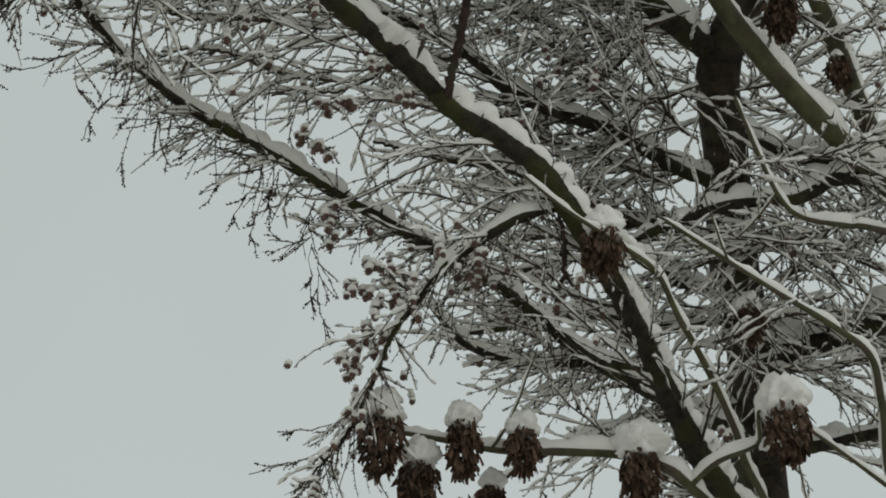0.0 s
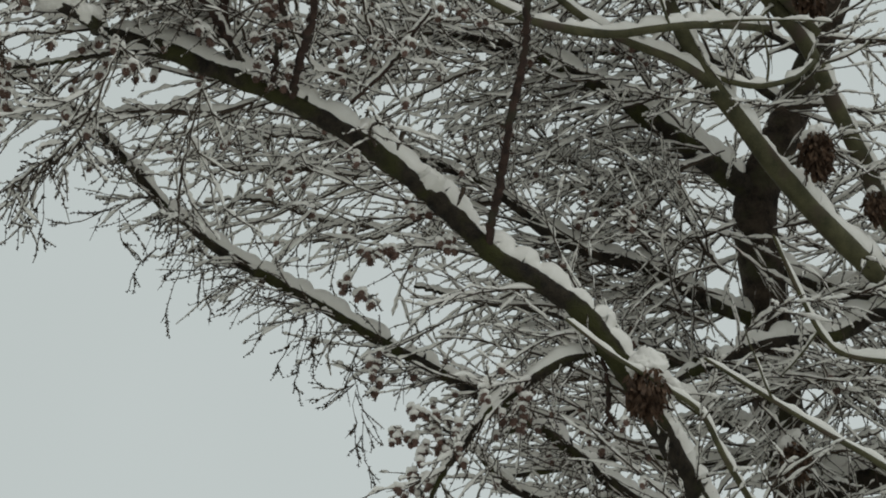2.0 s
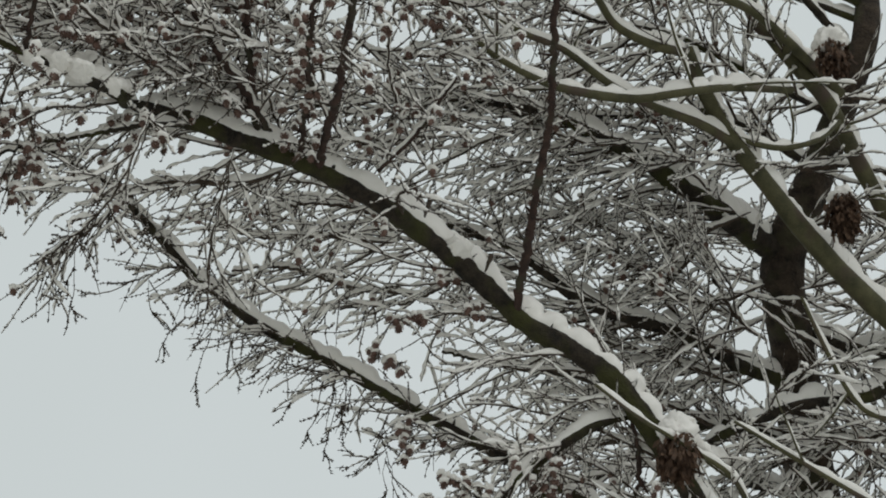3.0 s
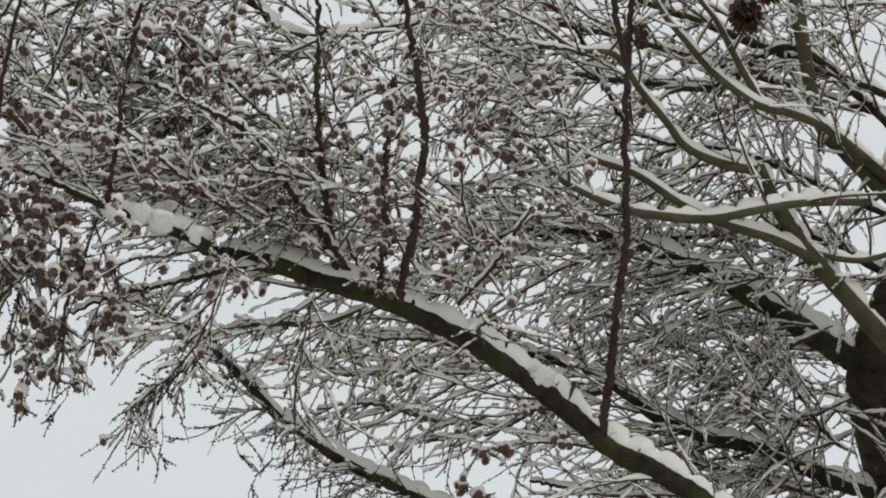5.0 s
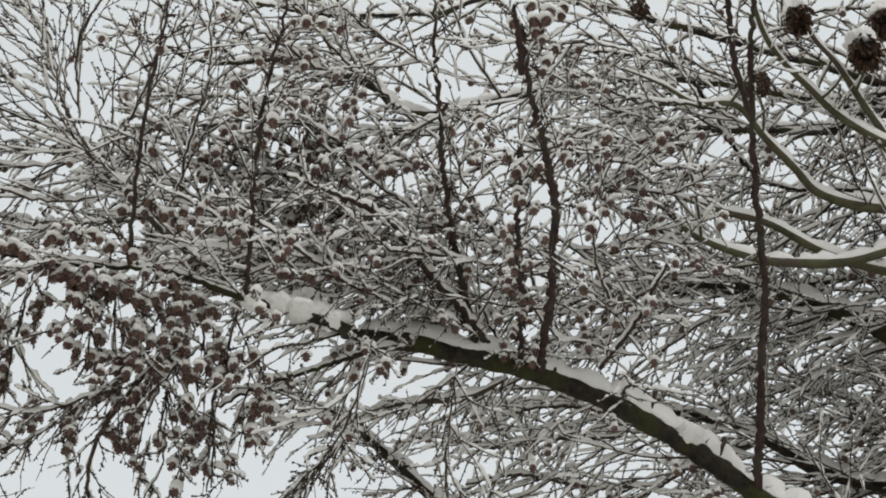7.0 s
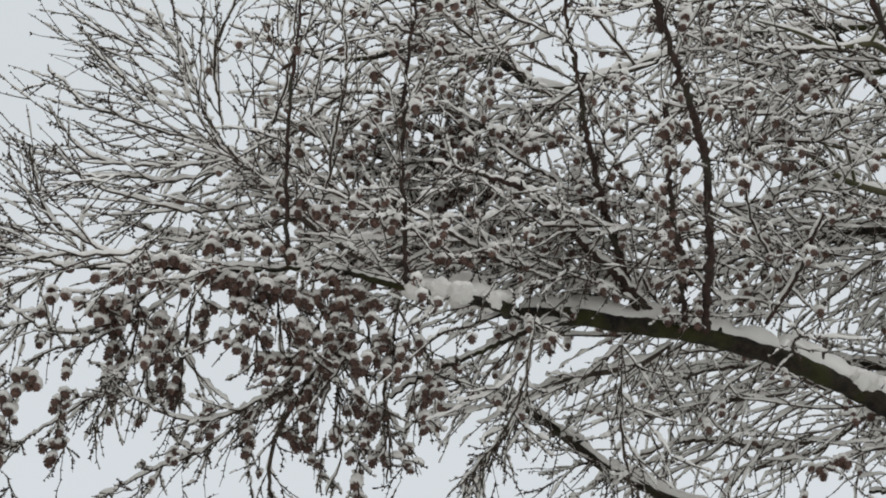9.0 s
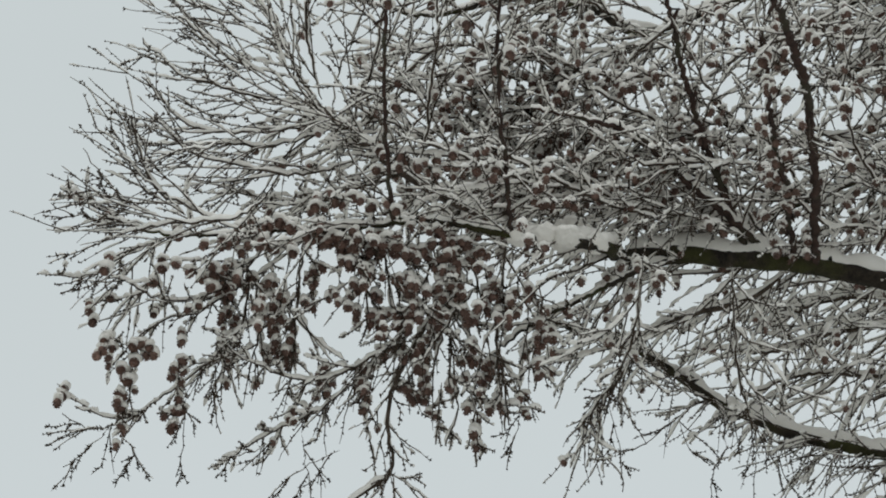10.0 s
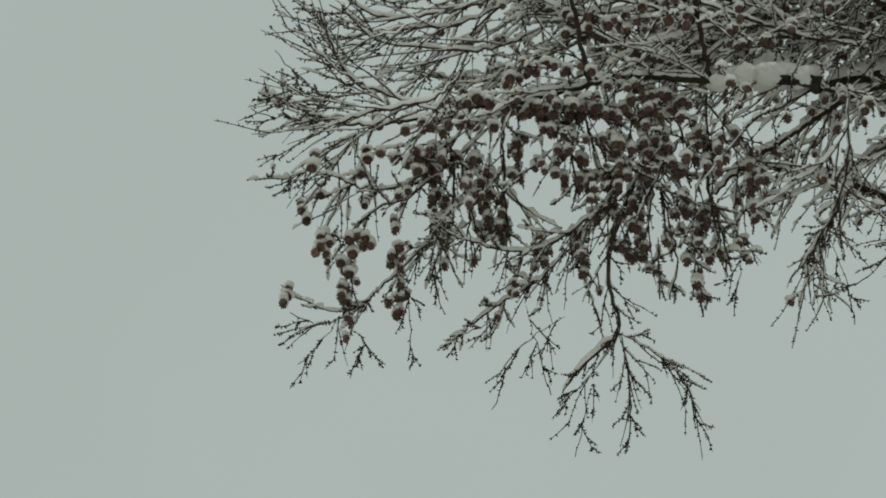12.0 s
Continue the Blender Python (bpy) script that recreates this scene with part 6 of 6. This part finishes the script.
part("far_cone", mesh_of("far_cone", more_cones, CONE, False), larch, "small brown woody cones", "stuff")
part("cone_snow", mesh_of("cone_snow", more_caps, SNOW), larch, "little caps of fresh snow", "stuff")

# ---- the box elder ----
ETOP = (1.491, 3.764, 4.596)
elder = thing("box_elder_tree", (ETOP[0], ETOP[1], 0), "bare box elder with smooth olive limbs under snow", "tree")
eq = spline([(ETOP[0], ETOP[1] + 0.1, -0.15, 0.17), (ETOP[0], ETOP[1] + 0.05, 0.3, 0.13), (ETOP[0], ETOP[1], 1.8, 0.115), (*ETOP, 0.09),
             (ETOP[0] + 0.25, ETOP[1] + 0.2, ETOP[2] + 1.2, 0.06), (ETOP[0] + 0.4, ETOP[1] + 0.3, ETOP[2] + 2.4, 0.01)], 0.05)
part("trunk", mesh_of("trunk", [skin(eq[None, :, :3], eq[None, :, 3], eq[None, :, 3], 20)], ELDER), elder)


def elder_limb(name, pts, grow=3):
    if pts[-1][0] > 0.6 * ETOP[0] or pts[-1][2] < ETOP[2] - 0.2:
        x, y, z, r = pts[-1]
        pts = pts + [(ETOP[0], ETOP[1], max(1.4, min(z - 0.3, ETOP[2])), max(r, 0.012) * 1.15)]
    q = spline(pts, 0.014)
    q[:, 3] *= np.array([0.68 + 0.06 * noise.noise(tuple(p[:3] * 12)) + 0.03 * noise.noise(tuple(p[:3] * 45)) for p in q])
    limb = part(name, mesh_of(name, [skin(q[None, :, :3], q[None, :, 3], q[None, :, 3], 12)], ELDER), elder)
    snow = [ridge_snow(q, 1.05, 0.95)]
    g = (np.arange(grow) + 0.3 + 0.5 * rng.random(grow)) / grow
    at = (g * (len(q) - 3)).astype(int)
    for i in at:
        if q[i, 0] > 1.6:
            continue
        t = unit(q[i + 1, :3] - q[i, :3])
        side = unit(np.cross(t, rng.normal(size=3) * 0.5 + np.array((0, 0, 1.0)))) * rng.choice([-1, 1])
        ln = rng.uniform(0.12, 0.32)
        P = shoots(q[i:i + 1, :3], (side + t * rng.choice([-0.6, 0.6]) + np.array((0, 0, 0.5)))[None], np.array([ln]), 14, np.array([-0.03]), 0.07)
        r = np.linspace(min(q[i, 3] * 0.6, 0.004), 0.0018, 14)[None]
        part("twig", mesh_of("twig", [skin(P, r, r, 6)], ELDER), limb)
        snow.append(snow_on(P, r, 6, 1.0, 0.1))
    part("snow_cover", mesh_of("snow_cover", snow, SNOW), limb, "soft white ridge of fresh snow")


elder_limb("limb", [(0.451, 2.630, 5.093, 0.0235), (0.483, 2.696, 5.030, 0.0277), (0.548, 2.788, 4.944, 0.0304), (0.640, 2.882, 4.857, 0.0332), (0.750, 3.000, 4.775, 0.0361), (0.928, 3.160, 4.670, 0.0392), (1.443, 3.643, 4.502, 0.0497)], grow=3)
elder_limb("limb", [(0.453, 2.640, 5.083, 0.0180), (0.357, 2.588, 5.060, 0.0164), (0.276, 2.552, 5.091, 0.0144), (0.231, 2.472, 5.092, 0.0135), (0.175, 2.404, 5.137, 0.0122), (0.118, 2.300, 5.145, 0.0107), (0.027, 2.278, 5.149, 0.0080), (-0.045, 2.227, 5.178, 0.0053), (-0.131, 2.178, 5.203, 0.0027)], grow=5)
elder_limb("limb", [(0.870, 2.874, 5.191, 0.0200), (0.666, 2.650, 5.207, 0.0168), (0.550, 2.549, 5.180, 0.0151), (0.457, 2.499, 5.167, 0.0137), (0.360, 2.426, 5.209, 0.0123), (0.305, 2.364, 5.249, 0.0109), (0.234, 2.252, 5.262, 0.0095), (0.205, 2.171, 5.320, 0.0081), (0.197, 2.026, 5.367, 0.0053)], grow=5)
elder_limb("limb", [(0.473, 2.514, 5.183, 0.0124), (0.423, 2.425, 5.245, 0.0124), (0.376, 2.328, 5.287, 0.0096), (0.326, 2.253, 5.338, 0.0082), (0.307, 2.118, 5.439, 0.0055)], grow=5)
elder_limb("limb", [(0.729, 2.811, 5.137, 0.0143), (0.558, 2.673, 4.986, 0.0150), (0.440, 2.624, 4.917, 0.0148), (0.303, 2.618, 4.890, 0.0160), (0.155, 2.565, 4.865, 0.0158), (0.076, 2.524, 4.860, 0.0131), (-0.027, 2.465, 4.885, 0.0104), (-0.077, 2.420, 4.926, 0.0078), (-0.127, 2.376, 4.967, 0.0052)], grow=6)
elder_limb("limb", [(0.574, 2.811, 4.923, 0.0180), (0.473, 2.733, 4.925, 0.0164), (0.364, 2.686, 4.938, 0.0150), (0.255, 2.623, 4.953, 0.0135), (0.149, 2.560, 5.009, 0.0122), (0.056, 2.527, 5.037, 0.0108), (-0.050, 2.453, 5.035, 0.0080), (-0.141, 2.401, 5.081, 0.0040)], grow=6)
elder_limb("limb", [(0.548, 2.194, 5.668, 0.0229), (0.601, 2.402, 5.579, 0.0260), (0.636, 2.672, 5.338, 0.0275), (0.698, 2.748, 5.267, 0.0289), (0.768, 2.813, 5.207, 0.0289), (0.837, 2.879, 5.146, 0.0289), (0.905, 2.986, 5.045, 0.0318), (0.981, 3.117, 4.991, 0.0336), (1.187, 3.474, 4.794, 0.0389), (1.539, 3.884, 4.690, 0.0467)], grow=4)
elder_limb("limb", [(0.561, 2.794, 4.939, 0.0111), (0.671, 2.816, 4.922, 0.0111), (0.778, 2.838, 4.975, 0.0098), (0.848, 2.873, 5.082, 0.0086)], grow=1)
elder_limb("limb", [(0.689, 2.985, 4.577, 0.0053), (0.743, 3.071, 4.475, 0.0080), (0.796, 3.139, 4.393, 0.0080), (0.849, 3.169, 4.357, 0.0093), (0.956, 3.182, 4.342, 0.0107), (1.060, 3.229, 4.364, 0.0122), (1.633, 3.579, 4.491, 0.0205)], grow=3)
elder_limb("limb", [(0.173, 2.846, 4.198, 0.0049), (0.264, 2.893, 4.141, 0.0061), (0.376, 2.948, 4.092, 0.0074), (0.466, 3.019, 4.070, 0.0087), (0.523, 3.122, 4.024, 0.0100), (0.593, 3.235, 3.967, 0.0114), (0.665, 3.367, 3.889, 0.0116), (0.725, 3.492, 3.817, 0.0130), (1.002, 3.963, 3.722, 0.0196)], grow=3)
elder_limb("limb", [(0.491, 3.018, 4.226, 0.0051), (0.618, 3.072, 4.162, 0.0076), (0.758, 3.129, 4.094, 0.0089), (0.873, 3.174, 4.041, 0.0102), (0.962, 3.219, 3.987, 0.0114), (1.002, 3.333, 3.928, 0.0129), (1.090, 3.611, 3.830, 0.0160), (1.454, 4.053, 3.770, 0.0200)], grow=4)
elder_limb("limb", [(-0.118, 3.285, 3.830, 0.0075), (0.008, 3.300, 3.813, 0.0100), (0.121, 3.313, 3.796, 0.0113), (0.273, 3.333, 3.805, 0.0139), (0.402, 3.362, 3.816, 0.0153), (0.504, 3.382, 3.792, 0.0165), (0.557, 3.424, 3.774, 0.0166), (0.712, 3.576, 3.717, 0.0183), (1.002, 3.963, 3.722, 0.0224)], grow=4)
elder_limb("limb", [(0.564, 3.422, 3.776, 0.0102), (0.618, 3.372, 3.804, 0.0102), (0.707, 3.348, 3.833, 0.0076), (0.784, 3.309, 3.880, 0.0051)], grow=2)

BIGCAPS = [cap_shape(s + 20, 0.75, 0.34, 4) for s in range(4)]
clusters = 0


def seed_head(place, wide, high, cap):
    """A hanging bunch of dry winged seeds under a pat of snow."""
    global clusters
    clusters += 1
    n = 330
    u = rng.random(n)
    ang = rng.uniform(0, 2 * np.pi, n)
    rad = wide * 0.5 * np.sqrt(rng.random(n)) * np.sin(np.pi * (0.25 + 0.62 * u))
    c = np.stack([rad * np.cos(ang), rad * np.sin(ang), -high * u * 0.85], axis=1)
    ln, w = rng.uniform(0.016, 0.042, (n, 1)) * min(1, wide / 0.08), rng.uniform(0.003, 0.008, (n, 1)) * min(1, wide / 0.08)
    d = unit(np.stack([np.cos(ang) * 0.25, np.sin(ang) * 0.35, -np.ones(n) * 1.7], axis=1) + rng.normal(0, 0.45, (n, 3)))
    s = unit(np.cross(d, rng.normal(size=(n, 3))))
    b = np.cross(d, s)
    V = np.stack([c, c + d * ln * 0.4 + s * w, c + d * ln * 0.45 + b * 0.002, c + d * ln * 0.4 - s * w, c + d * ln + b * ln * 0.12 + s * w * 0.6, c + d * ln * 1.08 - s * w * 0.3], axis=1).reshape(-1, 3)
    o = np.arange(n)[:, None] * 6
    F3 = np.concatenate([o + np.array(k) for k in ((0, 1, 2), (0, 2, 3), (1, 4, 2), (2, 5, 3), (2, 4, 5))])
    stalk = np.array([[(0, 0, 0.02), (0, 0, -high * 0.25), (0.002, 0.001, -high * 0.5), (0, 0.002, -high * 0.8)]], float)
    sr = np.full((1, 4), 0.0016)
    ob = part("seed_head", mesh_of("seed_head", [(V, F3), skin(stalk, sr, sr, 5)], SAMARA, False), elder, "hanging bunch of dry brown winged seeds")
    ob.location = place
    V, F = BIGCAPS[clusters % 4]
    V = V * np.array((wide * 0.47, wide * 0.47, wide * 0.80)) * cap + np.array((0, 0, wide * 0.04))
    part("snow_cap", mesh_of("snow_cap", [(V, F)], SNOW), ob, "rounded cap of fresh snow")


seed_head((-0.135, 3.220, 3.830), 0.099, 0.161, 1.0)
seed_head((-0.055, 3.305, 3.760), 0.093, 0.137, 1.0)
seed_head((0.045, 3.255, 3.835), 0.077, 0.150, 1.0)
seed_head((0.176, 3.265, 3.822), 0.075, 0.119, 1.0)
seed_head((0.438, 3.335, 3.817), 0.089, 0.139, 1.2)
seed_head((0.108, 3.364, 3.736), 0.063, 0.100, 1.0)
seed_head((0.764, 3.272, 3.893), 0.106, 0.152, 1.1)
seed_head((0.753, 3.462, 4.319), 0.070, 0.098, 1.0)
seed_head((0.808, 2.909, 4.823), 0.082, 0.123, 0.6)
seed_head((0.996, 3.136, 4.864), 0.057, 0.100, 0.6)
seed_head((0.823, 2.704, 5.176), 0.085, 0.106, 1.0)
seed_head((0.812, 2.874, 4.802), 0.063, 0.090, 0.8)
seed_head((0.443, 2.296, 5.296), 0.079, 0.061, 1.0)
seed_head((0.516, 2.316, 5.443), 0.070, 0.063, 1.0)
seed_head((0.298, 2.188, 5.321), 0.065, 0.049, 1.0)
seed_head((-0.065, 2.062, 5.302), 0.040, 0.080, 0.4)
seed_head((0.156, 1.987, 4.782), 0.030, 0.083, 0.4)
seed_head((0.349, 2.961, 4.139), 0.099, 0.112, 0.9)


def snow_lump(place, wide, high):
    """A pat of snow caught where boughs cross."""
    global clusters
    clusters += 1
    V, F = BIGCAPS[clusters % 4]
    ob = part("snow_lump", mesh_of("snow_lump", [(V * np.array((wide * 0.5, wide * 0.5, high * 0.62)), F)], SNOW), larch, "thick pat of fresh snow")
    ob.location = place
    ob.rotation_euler = (0.15, 0.1, clusters * 1.3)


snow_lump((-0.819, 2.031, 4.315), 0.051, 0.049)
snow_lump((-0.780, 2.092, 4.345), 0.050, 0.045)
snow_lump((-0.858, 2.010, 4.319), 0.045, 0.040)
snow_lump((-0.906, 1.995, 4.316), 0.040, 0.029)
snow_lump((0.357, 2.966, 4.164), 0.075, 0.056)
snow_lump((0.403, 3.025, 4.140), 0.063, 0.063)
snow_lump((0.451, 3.329, 3.825), 0.108, 0.076)
snow_lump((-0.117, 2.698, 4.484), 0.062, 0.050)
snow_lump((-0.836, 2.119, 4.422), 0.085, 0.062)
